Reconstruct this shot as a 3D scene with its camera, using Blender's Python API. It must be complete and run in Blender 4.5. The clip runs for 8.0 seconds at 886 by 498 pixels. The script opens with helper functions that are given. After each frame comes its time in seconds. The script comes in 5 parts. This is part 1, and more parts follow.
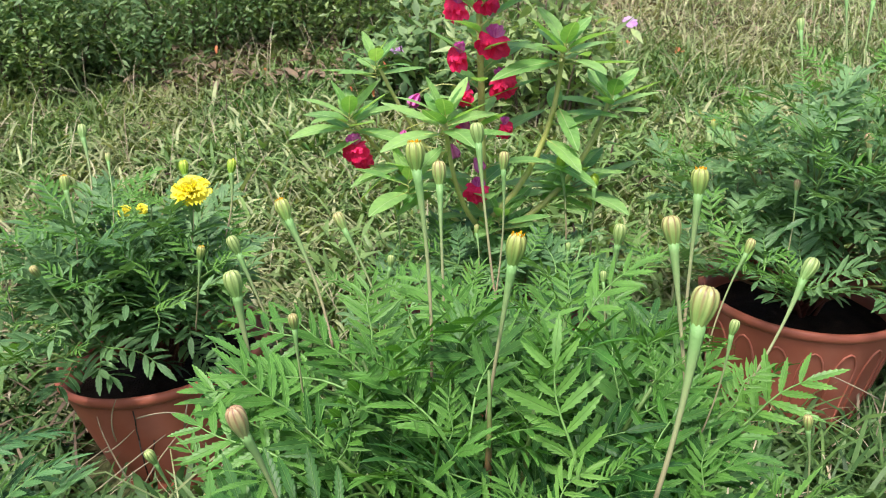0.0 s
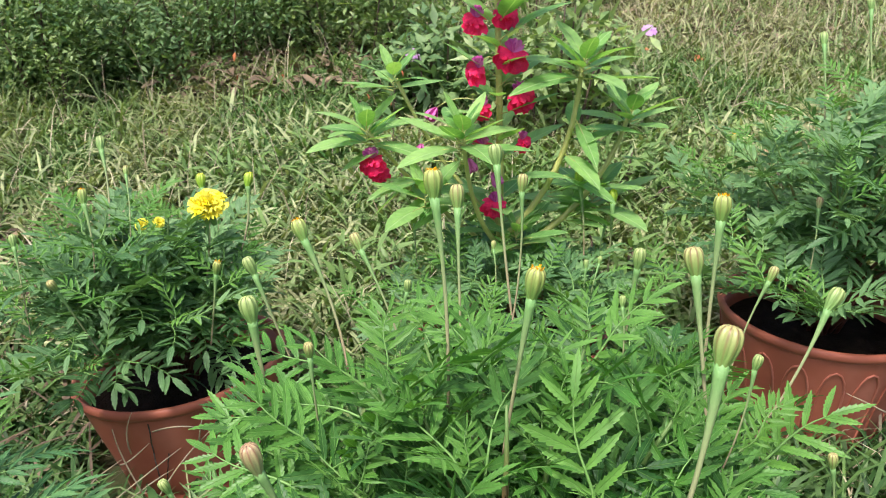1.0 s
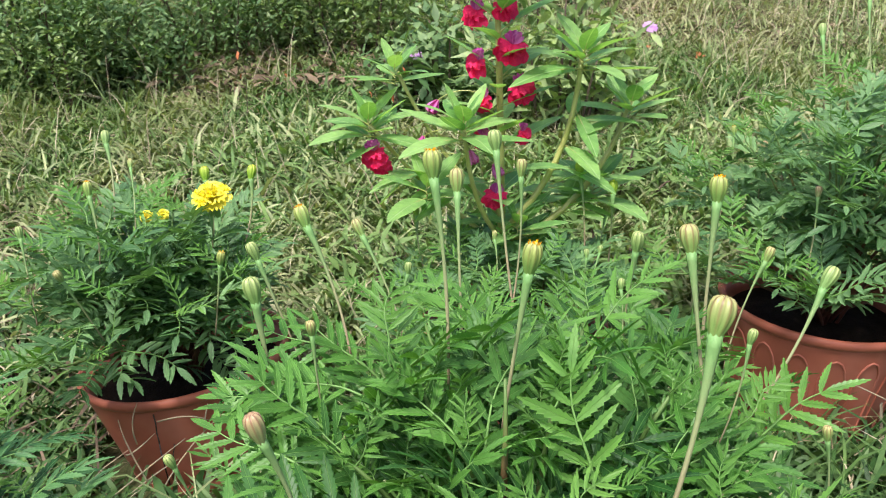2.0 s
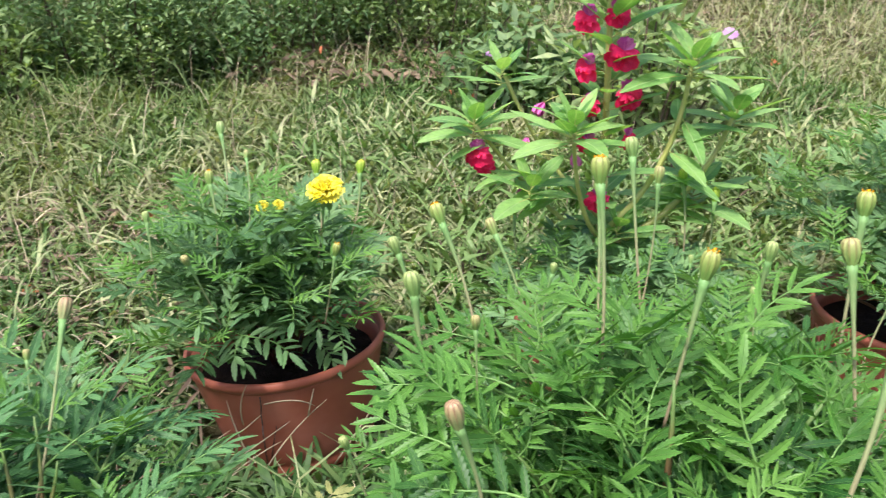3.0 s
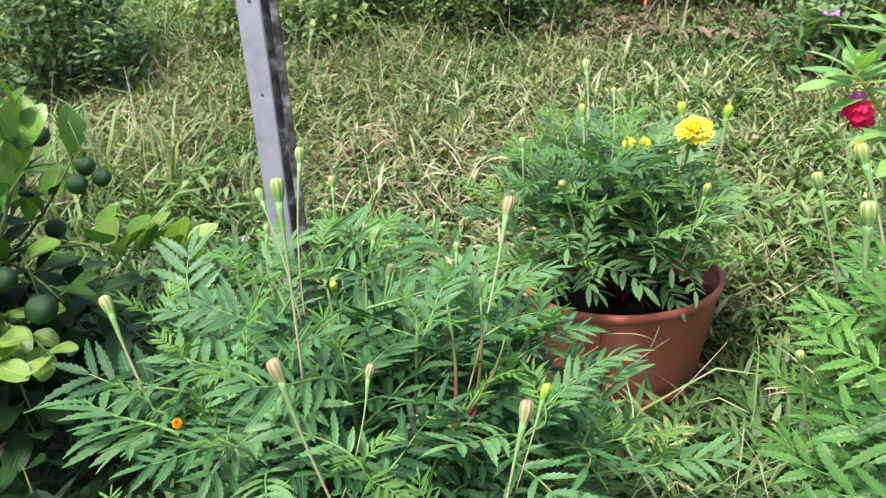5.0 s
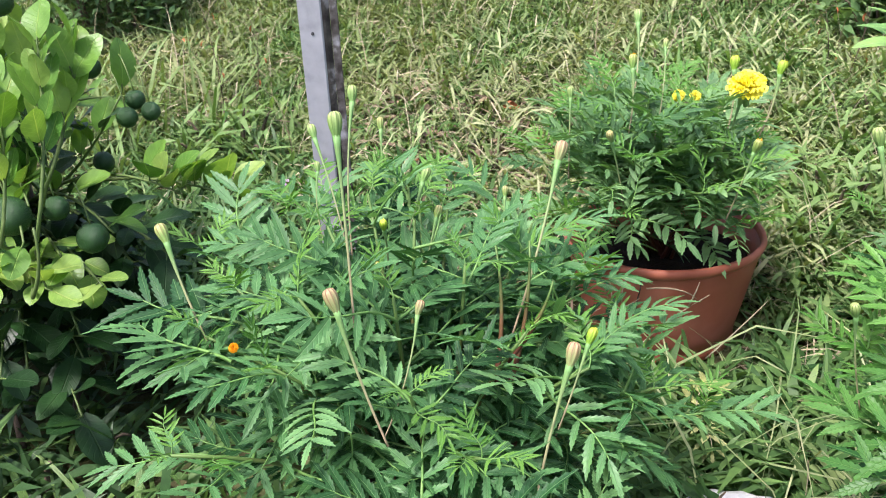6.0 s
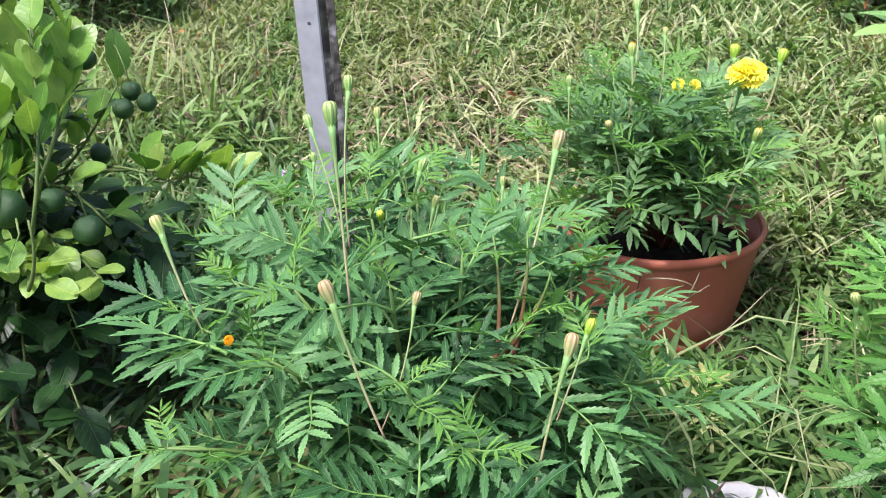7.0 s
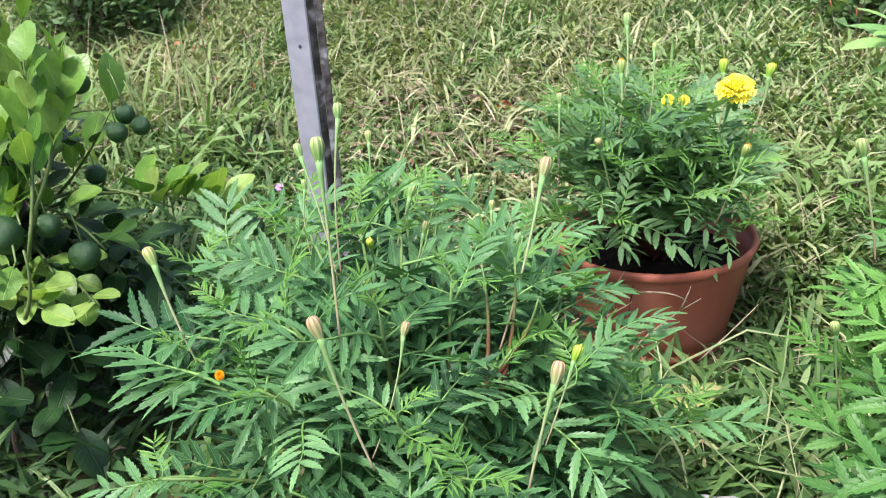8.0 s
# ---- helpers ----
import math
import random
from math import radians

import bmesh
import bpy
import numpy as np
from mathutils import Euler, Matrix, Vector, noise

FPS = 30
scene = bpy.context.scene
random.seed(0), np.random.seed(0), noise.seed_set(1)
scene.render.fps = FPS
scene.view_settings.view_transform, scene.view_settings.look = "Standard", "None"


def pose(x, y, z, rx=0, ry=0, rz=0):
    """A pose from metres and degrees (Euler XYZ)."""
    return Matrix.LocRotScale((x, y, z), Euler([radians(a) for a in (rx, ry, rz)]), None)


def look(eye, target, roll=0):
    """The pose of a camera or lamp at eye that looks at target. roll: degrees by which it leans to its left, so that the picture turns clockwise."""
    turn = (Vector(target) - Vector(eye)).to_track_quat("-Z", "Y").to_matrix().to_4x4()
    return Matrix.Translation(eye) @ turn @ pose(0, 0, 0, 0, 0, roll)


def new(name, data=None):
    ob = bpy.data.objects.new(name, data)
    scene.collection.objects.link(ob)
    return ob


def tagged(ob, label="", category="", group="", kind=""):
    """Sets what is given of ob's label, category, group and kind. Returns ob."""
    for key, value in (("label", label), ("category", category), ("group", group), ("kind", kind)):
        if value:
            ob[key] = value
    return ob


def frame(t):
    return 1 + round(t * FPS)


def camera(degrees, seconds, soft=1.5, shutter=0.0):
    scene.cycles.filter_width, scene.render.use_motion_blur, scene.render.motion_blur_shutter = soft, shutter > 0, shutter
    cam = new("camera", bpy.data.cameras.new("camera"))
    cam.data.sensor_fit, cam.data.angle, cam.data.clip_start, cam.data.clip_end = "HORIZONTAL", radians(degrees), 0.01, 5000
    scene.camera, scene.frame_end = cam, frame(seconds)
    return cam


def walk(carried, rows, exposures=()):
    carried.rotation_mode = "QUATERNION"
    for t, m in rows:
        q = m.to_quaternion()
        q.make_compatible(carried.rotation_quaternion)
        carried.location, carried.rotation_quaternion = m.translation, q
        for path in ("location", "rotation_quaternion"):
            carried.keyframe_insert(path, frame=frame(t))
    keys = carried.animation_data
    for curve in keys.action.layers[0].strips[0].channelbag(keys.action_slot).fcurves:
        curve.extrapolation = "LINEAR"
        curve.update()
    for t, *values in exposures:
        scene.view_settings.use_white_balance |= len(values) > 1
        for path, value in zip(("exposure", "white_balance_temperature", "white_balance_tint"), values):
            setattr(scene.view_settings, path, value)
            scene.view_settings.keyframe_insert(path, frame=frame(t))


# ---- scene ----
cam = camera(57.6, 8.0, soft=0.9, shutter=0.2)
# near things sharp, the lawn behind a little soft
cam.data.dof.use_dof = True
cam.data.dof.focus_distance, cam.data.dof.aperture_fstop = 0.74, 20.0
PATH = [
    (0, (0.0000, 0.0000, 0.9500), (0.0000, 1.8410, 0.1686), 0.00),
    (0.5, (0.0010, 0.0048, 0.9534), (-0.0196, 1.8469, 0.1748), 0.08),
    (1, (-0.0022, 0.0177, 0.9685), (-0.0402, 1.8594, 0.1895), 0.02),
    (1.2, (-0.0022, 0.0177, 0.9685), (-0.0402, 1.8594, 0.1895), 0.02),
    (2.3, (0.0033, -0.0064, 0.9505), (-0.0474, 1.8386, 0.1801), -0.51),
    (2.5, (-0.0254, -0.0082, 0.9609), (-0.0806, 1.8339, 0.1839), -0.05),
    (3, (-0.1129, -0.0340, 0.9685), (-0.2481, 1.8020, 0.1869), 0.88),
    (3.5, (-0.1666, -0.0564, 0.9735), (-0.5526, 1.7398, 0.1831), -0.76),
    (3.8, (-0.1998, -0.0760, 0.9675), (-0.6667, 1.6996, 0.1743), -1.45),
    (4, (-0.2248, -0.0896, 0.9610), (-0.7772, 1.6592, 0.1632), -1.60),
    (4.5, (-0.2788, -0.1169, 0.9485), (-0.9182, 1.5909, 0.1271), -1.29),
    (5, (-0.3052, -0.1409, 0.9294), (-0.9864, 1.5338, 0.0742), -0.10),
    (5.2, (-0.3143, -0.1509, 0.9183), (-1.0158, 1.4971, 0.0282), 0.24),
    (6.3, (-0.3250, -0.1612, 0.9152), (-1.0424, 1.4399, -0.0450), 1.34),
    (6.5, (-0.3250, -0.1612, 0.9152), (-1.0398, 1.4364, -0.0526), 1.34),
    (7, (-0.3233, -0.1544, 0.9123), (-1.0417, 1.4393, -0.0593), 0.98),
    (7.5, (-0.3248, -0.1458, 0.9157), (-1.0456, 1.4445, -0.0597), 0.47),
    (8, (-0.3126, -0.1440, 0.9465), (-1.0340, 1.4460, -0.0289), 0.18),
]
walk(cam, [(t, look(eye, target, roll)) for t, eye, target, roll in PATH],
     [(0.0, 0.54, 6350, 18), (1.0, 0.54, 6350, 18), (2.5, 0.55, 6300, 18), (3.0, 0.66, 6250, 21), (3.5, 1.17, 6050, 28), (4.0, 1.12, 6100, 26),
      (4.5, 0.84, 6250, 21), (5.2, 0.84, 6250, 21), (6.5, 0.87, 6200, 22), (8.0, 0.91, 6150, 23)])

# ---- daylight: a thin overcast with a veiled, high sun ----
world = bpy.data.worlds.new("world")
scene.world = world
world.use_nodes = True
wn = world.node_tree.nodes
sky = wn.new("ShaderNodeTexSky")
sky.sky_type, sky.sun_disc = "NISHITA", False
sky.sun_elevation, sky.sun_rotation = radians(65), radians(209)
sky.dust_density, sky.air_density, sky.ozone_density = 4.0, 1.0, 1.0
wn["Background"].inputs["Strength"].default_value = 0.15
world.node_tree.links.new(sky.outputs[0], wn["Background"].inputs["Color"])
sun = new("sun", bpy.data.lights.new("sun", "SUN"))
sun.data.energy, sun.data.angle, sun.data.color = 3.6, radians(12), (1.0, 0.955, 0.87)
sun.matrix_world = look((-1.1, -2.0, 4.8), (0, 0, 0))


# ---- mesh and part helpers ----
class Shape:
    """Collects vertices, faces, texture coordinates and material slots of one mesh."""

    def __init__(self):
        self.v, self.f, self.uv, self.m = [], [], [], []

    def add(self, verts, faces, uv=None, slot=0):
        k = len(self.v)
        self.v.extend([tuple(p) for p in verts])
        self.uv.extend([tuple(p) for p in uv] if uv is not None else [(0.5, 0.5)] * len(verts))
        self.f.extend([tuple(i + k for i in face) for face in faces])
        self.m.extend([slot] * len(faces))
        return self

    def mesh(self, name, mats, smooth=True):
        me = bpy.data.meshes.new(name)
        me.from_pydata(self.v, [], self.f)
        layer = me.uv_layers.new(name="UVMap")
        loops = np.empty(len(me.loops), dtype=np.int32)
        me.loops.foreach_get("vertex_index", loops)
        layer.data.foreach_set("uv", np.array(self.uv, dtype=np.float32)[loops].ravel())
        me.polygons.foreach_set("material_index", np.array(self.m, dtype=np.int32))
        me.polygons.foreach_set("use_smooth", np.full(len(me.polygons), smooth))
        for mat in mats if isinstance(mats, (list, tuple)) else [mats]:
            me.materials.append(mat)
        me.update()
        return me


def thing(name, at, label, category, group=""):
    """An Empty at the base of a thing, to carry its parts."""
    ob = new(name)
    ob.empty_display_size = 0.05
    ob.matrix_basis = Matrix.Translation(at)
    return tagged(ob, label, category, group)


def part(name, mesh, mat, parent, label="", at=None):
    """One mesh object under a thing; mesh is a Shape or a finished mesh, at its pose in the world (none: mesh in world places)."""
    me = mesh.mesh(name, mat) if isinstance(mesh, Shape) else mesh
    ob = new(name, me)
    ob.parent = parent
    origin = Vector(parent.matrix_basis.translation)
    if parent.parent:
        origin = origin + Vector(parent.parent.matrix_basis.translation)
    ob.matrix_basis = Matrix.Translation(-origin) @ (at if at is not None else Matrix.Identity(4))
    return tagged(ob, label) if label else ob


def aim(at, ahead, up=(0, 0, 1), scale=1.0):
    """A pose with +y along ahead and +z as near up as it can be."""
    y = Vector(ahead).normalized()
    x = y.cross(Vector(up))
    if x.length < 1e-4:
        x = y.cross(Vector((0.3, 1, 0.2)))
    x.normalize()
    z = x.cross(y)
    m = Matrix((x, y, z)).transposed().to_4x4()
    return Matrix.Translation(at) @ m @ Matrix.Scale(scale, 4)


def tube(shape, pts, radii, seg=7, slot=0, cap=True):
    pts = [Vector(p) for p in pts]
    n = len(pts)
    verts, uv, faces = [], [], []
    side = None
    for i, p in enumerate(pts):
        d = (pts[min(i + 1, n - 1)] - pts[max(i - 1, 0)]).normalized()
        if side is None:
            side = d.cross(Vector((0.37, 0.91, 0.2))).normalized()
        side = (side - d * side.dot(d)).normalized()
        other = d.cross(side)
        for k in range(seg):
            a = 2 * math.pi * k / seg
            verts.append(p + (side * math.cos(a) + other * math.sin(a)) * radii[i])
            uv.append((k / seg, i / max(1, n - 1)))
    for i in range(n - 1):
        for k in range(seg):
            faces.append((i * seg + k, i * seg + (k + 1) % seg, (i + 1) * seg + (k + 1) % seg, (i + 1) * seg + k))
    if cap:
        faces.append(tuple((n - 1) * seg + k for k in range(seg)))
        faces.append(tuple(reversed(range(seg))))
    shape.add(verts, faces, uv, slot)


def bend(a, b, sag=(0, 0, 0), n=8):
    """Points of a curve from a to b that bulges by sag in its middle."""
    a, b, sag = Vector(a), Vector(b), Vector(sag)
    return [a.lerp(b, i / n) + sag * (4 * (i / n) * (1 - i / n)) for i in range(n + 1)]


def lathe(shape, rings, seg=32, slot=0, wobble=None):
    """Rings of (radius, height) turned round z."""
    verts, faces, uv = [], [], []
    n = len(rings)
    for i, (r, z) in enumerate(rings):
        for k in range(seg):
            a = 2 * math.pi * k / seg
            rr = r * (1 + (wobble(a, i) if wobble else 0))
            verts.append((rr * math.cos(a), rr * math.sin(a), z))
            uv.append((k / seg, i / (n - 1)))
    for i in range(n - 1):
        for k in range(seg):
            faces.append((i * seg + k, i * seg + (k + 1) % seg, (i + 1) * seg + (k + 1) % seg, (i + 1) * seg + k))
    shape.add(verts, faces, uv, slot)


# ---- materials ----
def nodes_of(name):
    mat = bpy.data.materials.new(name)
    mat.use_nodes = True
    nt = mat.node_tree
    return mat, nt.nodes, nt.links, nt.nodes["Principled BSDF"]


def mixed(nodes, links, fac, a, b, blend="MIX"):
    m = nodes.new("ShaderNodeMix")
    m.data_type, m.blend_type = "RGBA", blend
    for sock, val in ((m.inputs["Factor"], fac), (m.inputs[6], a), (m.inputs[7], b)):
        if isinstance(val, (int, float)):
            sock.default_value = val
        elif isinstance(val, tuple):
            sock.default_value = (*val[:3], 1)
        else:
            links.new(val, sock)
    return m.outputs[2]


def ramp(nodes, links, src, stops):
    r = nodes.new("ShaderNodeValToRGB")
    while len(r.color_ramp.elements) < len(stops):
        r.color_ramp.elements.new(0.5)
    for e, (p, c) in zip(r.color_ramp.elements, stops):
        e.position = p
        e.color = (*c, 1) if isinstance(c, tuple) else (c, c, c, 1)
    links.new(src, r.inputs[0])
    return r.outputs[0]


def noisy(nodes, links, scale, detail=4.0, coord="Object"):
    tc = nodes.new("ShaderNodeTexCoord")
    n = nodes.new("ShaderNodeTexNoise")
    n.inputs["Scale"].default_value, n.inputs["Detail"].default_value = scale, detail
    links.new(tc.outputs[coord], n.inputs["Vector"])
    return n.outputs["Fac"]


def bumped(nodes, links, bsdf, height, strength, distance):
    b = nodes.new("ShaderNodeBump")
    b.inputs["Strength"].default_value, b.inputs["Distance"].default_value = strength, distance
    links.new(height, b.inputs["Height"])
    links.new(b.outputs[0], bsdf.inputs["Normal"])


def leaf_material(name, dark, light, rib=None, rough=0.45, glow=0.3, island=False, veins=9.0, sheen=0.35, drift=None):
    """Leaf tissue: colour that varies from leaf to leaf and within it, a pale midrib with side veins, light through the blade."""
    mat, nodes, links, bsdf = nodes_of(name)
    rnd = nodes.new("ShaderNodeNewGeometry").outputs["Random Per Island"] if island else nodes.new("ShaderNodeObjectInfo").outputs["Random"]
    col = ramp(nodes, links, rnd, [(0.0, dark), (0.55, tuple(0.5 * (a + b) for a, b in zip(dark, light))), (1.0, light)])
    patch = noisy(nodes, links, 45.0, 5.0)
    tone = ramp(nodes, links, patch, [(0.3, (0.72, 0.76, 0.8)), (0.55, (1.0, 1.0, 1.0)), (0.75, (1.22, 1.16, 1.0))])
    col = mixed(nodes, links, 1.0, col, tone, "MULTIPLY")
    if drift:
        broad = ramp(nodes, links, noisy(nodes, links, 1.9, 3.0), [(0.42, 0.0), (0.64, 1.0)])
        col = mixed(nodes, links, broad, col, mixed(nodes, links, 0.6, col, drift))
    if rib:
        uvn = nodes.new("ShaderNodeUVMap")
        sep = nodes.new("ShaderNodeSeparateXYZ")
        links.new(uvn.outputs[0], sep.inputs[0])
        off = nodes.new("ShaderNodeMath")
        off.operation = "SUBTRACT"
        links.new(sep.outputs["X"], off.inputs[0])
        off.inputs[1].default_value = 0.5
        ab = nodes.new("ShaderNodeMath")
        ab.operation = "ABSOLUTE"
        links.new(off.outputs[0], ab.inputs[0])
        mid = ramp(nodes, links, ab.outputs[0], [(0.008, 0.9), (0.032, 0.0)])
        slant = nodes.new("ShaderNodeMath")
        slant.operation = "MULTIPLY_ADD"
        links.new(ab.outputs[0], slant.inputs[0])
        slant.inputs[1].default_value = -0.45
        links.new(sep.outputs["Y"], slant.inputs[2])
        freq = nodes.new("ShaderNodeMath")
        freq.operation = "MULTIPLY"
        links.new(slant.outputs[0], freq.inputs[0])
        freq.inputs[1].default_value = veins
        frac = nodes.new("ShaderNodeMath")
        frac.operation = "FRACT"
        links.new(freq.outputs[0], frac.inputs[0])
        sidev = ramp(nodes, links, frac.outputs[0], [(0.0, 0.22), (0.1, 0.0), (0.9, 0.0), (1.0, 0.22)])
        vein = mixed(nodes, links, 1.0, mid, sidev, "LIGHTEN")
        col = mixed(nodes, links, vein, col, rib)
        crease = nodes.new("ShaderNodeMath")
        crease.operation = "MULTIPLY_ADD"
        links.new(noisy(nodes, links, 210.0, 2.0), crease.inputs[0])
        crease.inputs[1].default_value = -0.5
        links.new(vein, crease.inputs[2])
        bumped(nodes, links, bsdf, crease.outputs[0], 0.7, -0.0016)
    links.new(col, bsdf.inputs["Base Color"])
    bsdf.inputs["Roughness"].default_value = rough
    bsdf.inputs["Specular IOR Level"].default_value = sheen
    thin = nodes.new("ShaderNodeBsdfTranslucent")
    warm = mixed(nodes, links, 1.0, col, (1.25, 1.3, 0.55), "MULTIPLY")
    links.new(warm, thin.inputs["Color"])
    both = nodes.new("ShaderNodeMixShader")
    both.inputs[0].default_value = glow
    links.new(bsdf.outputs[0], both.inputs[1])
    links.new(thin.outputs[0], both.inputs[2])
    links.new(both.outputs[0], nodes["Material Output"].inputs["Surface"])
    return mat


def plain_material(name, stops, scale, rough=0.6, bump=0.3, depth=0.002, metal=0.0, spec=0.4, along=False):
    """A solid surface coloured by noise through a ramp, with fine relief; along: by its length in the texture coordinates."""
    mat, nodes, links, bsdf = nodes_of(name)
    n = noisy(nodes, links, scale, 6.0)
    if along:
        uvn = nodes.new("ShaderNodeUVMap")
        sep = nodes.new("ShaderNodeSeparateXYZ")
        links.new(uvn.outputs[0], sep.inputs[0])
        add = nodes.new("ShaderNodeMath")
        add.operation = "MULTIPLY_ADD"
        links.new(n, add.inputs[0])
        add.inputs[1].default_value = 0.3
        links.new(sep.outputs["Y"], add.inputs[2])
        sub = nodes.new("ShaderNodeMath")
        sub.operation = "SUBTRACT"
        links.new(add.outputs[0], sub.inputs[0])
        sub.inputs[1].default_value = 0.15
        src = sub.outputs[0]
    else:
        src = n
    links.new(ramp(nodes, links, src, stops), bsdf.inputs["Base Color"])
    bsdf.inputs["Roughness"].default_value, bsdf.inputs["Metallic"].default_value = rough, metal
    bsdf.inputs["Specular IOR Level"].default_value = spec
    bumped(nodes, links, bsdf, noisy(nodes, links, scale * 7, 4.0), bump, depth)
    return mat


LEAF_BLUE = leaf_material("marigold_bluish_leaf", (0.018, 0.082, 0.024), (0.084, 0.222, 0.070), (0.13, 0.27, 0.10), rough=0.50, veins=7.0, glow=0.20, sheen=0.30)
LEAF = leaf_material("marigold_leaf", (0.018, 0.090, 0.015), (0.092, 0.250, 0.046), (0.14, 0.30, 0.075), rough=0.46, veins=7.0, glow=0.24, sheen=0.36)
# lighter greens for upper leaves, with the light through them put into colour
LEAF_TOP = leaf_material("marigold_lit_upper_leaf", (0.064, 0.218, 0.028), (0.172, 0.390, 0.072), (0.20, 0.41, 0.10), rough=0.42, veins=7.0, glow=0.32, sheen=0.42)
LEAF_TOP_BLUE = leaf_material("marigold_lit_upper_bluish_leaf", (0.056, 0.180, 0.052), (0.162, 0.350, 0.125), (0.19, 0.37, 0.155), rough=0.44, veins=7.0, glow=0.24, sheen=0.42)
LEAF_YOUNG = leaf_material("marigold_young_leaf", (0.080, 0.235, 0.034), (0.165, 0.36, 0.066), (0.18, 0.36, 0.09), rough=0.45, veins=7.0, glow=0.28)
LEAF_FAR = leaf_material("marigold_leaf_bluish", (0.070, 0.182, 0.060), (0.210, 0.385, 0.150), (0.20, 0.36, 0.16), rough=0.48, glow=0.28, sheen=0.42)
LEAF_YELLOW = leaf_material("marigold_yellowed_leaf", (0.33, 0.38, 0.11), (0.45, 0.47, 0.20), (0.5, 0.5, 0.22), rough=0.6)
BALSAM_LEAF = leaf_material("balsam_leaf", (0.14, 0.34, 0.085), (0.34, 0.57, 0.17), (0.38, 0.58, 0.24), rough=0.40, glow=0.38, veins=8.0)
CITRUS_LEAF = leaf_material("citrus_leaf", (0.070, 0.195, 0.028), (0.215, 0.40, 0.062), (0.24, 0.40, 0.08), rough=0.38, glow=0.25, veins=8.0, sheen=0.42)
CITRUS_YOUNG = leaf_material("citrus_young_leaf", (0.16, 0.32, 0.05), (0.31, 0.46, 0.11), (0.40, 0.52, 0.14), rough=0.38, glow=0.35, veins=8.0, sheen=0.4)
# near-black green: shade low in the citrus bush, put into the leaf colour
CITRUS_DARK = leaf_material("citrus_shaded_leaf", (0.010, 0.036, 0.011), (0.024, 0.075, 0.018), (0.04, 0.09, 0.03), rough=0.42, glow=0.12, veins=8.0, sheen=0.3)
WEED_LEAF = leaf_material("weed_leaf", (0.055, 0.15, 0.03), (0.18, 0.30, 0.085), (0.19, 0.31, 0.10), rough=0.42, island=True, veins=5.0)
GRASS = leaf_material("grass_blade", (0.044, 0.116, 0.027), (0.232, 0.338, 0.122), None, rough=0.5, island=True, glow=0.24, drift=(0.285, 0.285, 0.135), sheen=0.16)
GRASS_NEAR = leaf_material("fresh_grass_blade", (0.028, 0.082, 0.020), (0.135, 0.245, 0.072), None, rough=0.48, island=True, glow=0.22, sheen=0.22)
GRASS_MID = leaf_material("lush_grass_blade", (0.055, 0.145, 0.032), (0.22, 0.36, 0.115), None, rough=0.45, island=True, glow=0.24, drift=(0.25, 0.31, 0.13), sheen=0.16)
GRASS_LIGHT = leaf_material("pale_grass_blade", (0.105, 0.195, 0.060), (0.43, 0.49, 0.245), None, rough=0.5, island=True, glow=0.24, drift=(0.42, 0.39, 0.23), sheen=0.2)
GRASS_DRY = leaf_material("dry_grass", (0.22, 0.18, 0.11), (0.56, 0.50, 0.34), None, rough=0.7, island=True, glow=0.15)
LITTER = leaf_material("dead_leaf", (0.075, 0.050, 0.030), (0.30, 0.225, 0.145), None, rough=0.75, island=True, glow=0.08)
SHRUB_LEAF = leaf_material("shrub_leaf", (0.075, 0.165, 0.055), (0.22, 0.34, 0.135), None, rough=0.55, island=True, glow=0.30)
SHRUB_LIGHT = leaf_material("shrub_light_leaf", (0.14, 0.245, 0.075), (0.36, 0.47, 0.20), None, rough=0.45, island=True, glow=0.34)
STEM = plain_material("marigold_stem", [(0.0, (0.10, 0.025, 0.018)), (0.45, (0.13, 0.07, 0.03)), (0.85, (0.11, 0.20, 0.05))], 60, 0.5, along=True)
STALK = plain_material("bud_stalk", [(0.0, (0.32, 0.23, 0.15)), (0.5, (0.27, 0.30, 0.14)), (1.0, (0.16, 0.34, 0.10))], 60, 0.5, along=True)
RACHIS = plain_material("leaf_rib", [(0.3, (0.11, 0.25, 0.055)), (0.7, (0.17, 0.33, 0.085))], 40, 0.5)
BALSAM_STEM = plain_material("balsam_stem", [(0.3, (0.34, 0.37, 0.09)), (0.7, (0.46, 0.49, 0.16))], 30, 0.35, spec=0.5)
BARK = plain_material("bark", [(0.3, (0.06, 0.045, 0.03)), (0.7, (0.15, 0.11, 0.075))], 40, 0.85, 0.6, 0.004)
TWIG = plain_material("green_twig", [(0.3, (0.07, 0.13, 0.03)), (0.7, (0.14, 0.20, 0.06))], 50, 0.5)
FRUIT = plain_material("green_citrus_peel", [(0.3, (0.012, 0.050, 0.014)), (0.7, (0.035, 0.10, 0.025))], 25, 0.38, 0.5, 0.0016, spec=0.45)
TERRACOTTA = plain_material("pot_plastic", [(0.25, (0.31, 0.086, 0.050)), (0.5, (0.40, 0.122, 0.072)), (0.75, (0.48, 0.185, 0.125))], 9, 0.5, 0.12, 0.001, spec=0.35)
SOIL = plain_material("soil", [(0.25, (0.007, 0.005, 0.004)), (0.6, (0.022, 0.015, 0.011)), (0.85, (0.06, 0.042, 0.03))], 30, 0.95, 1.0, 0.01, spec=0.1)
EARTH = plain_material("earth", [(0.25, (0.040, 0.036, 0.018)), (0.45, (0.075, 0.072, 0.033)), (0.6, (0.095, 0.110, 0.045)), (0.8, (0.16, 0.16, 0.078))], 9, 0.95, 0.8, 0.012, spec=0.1)
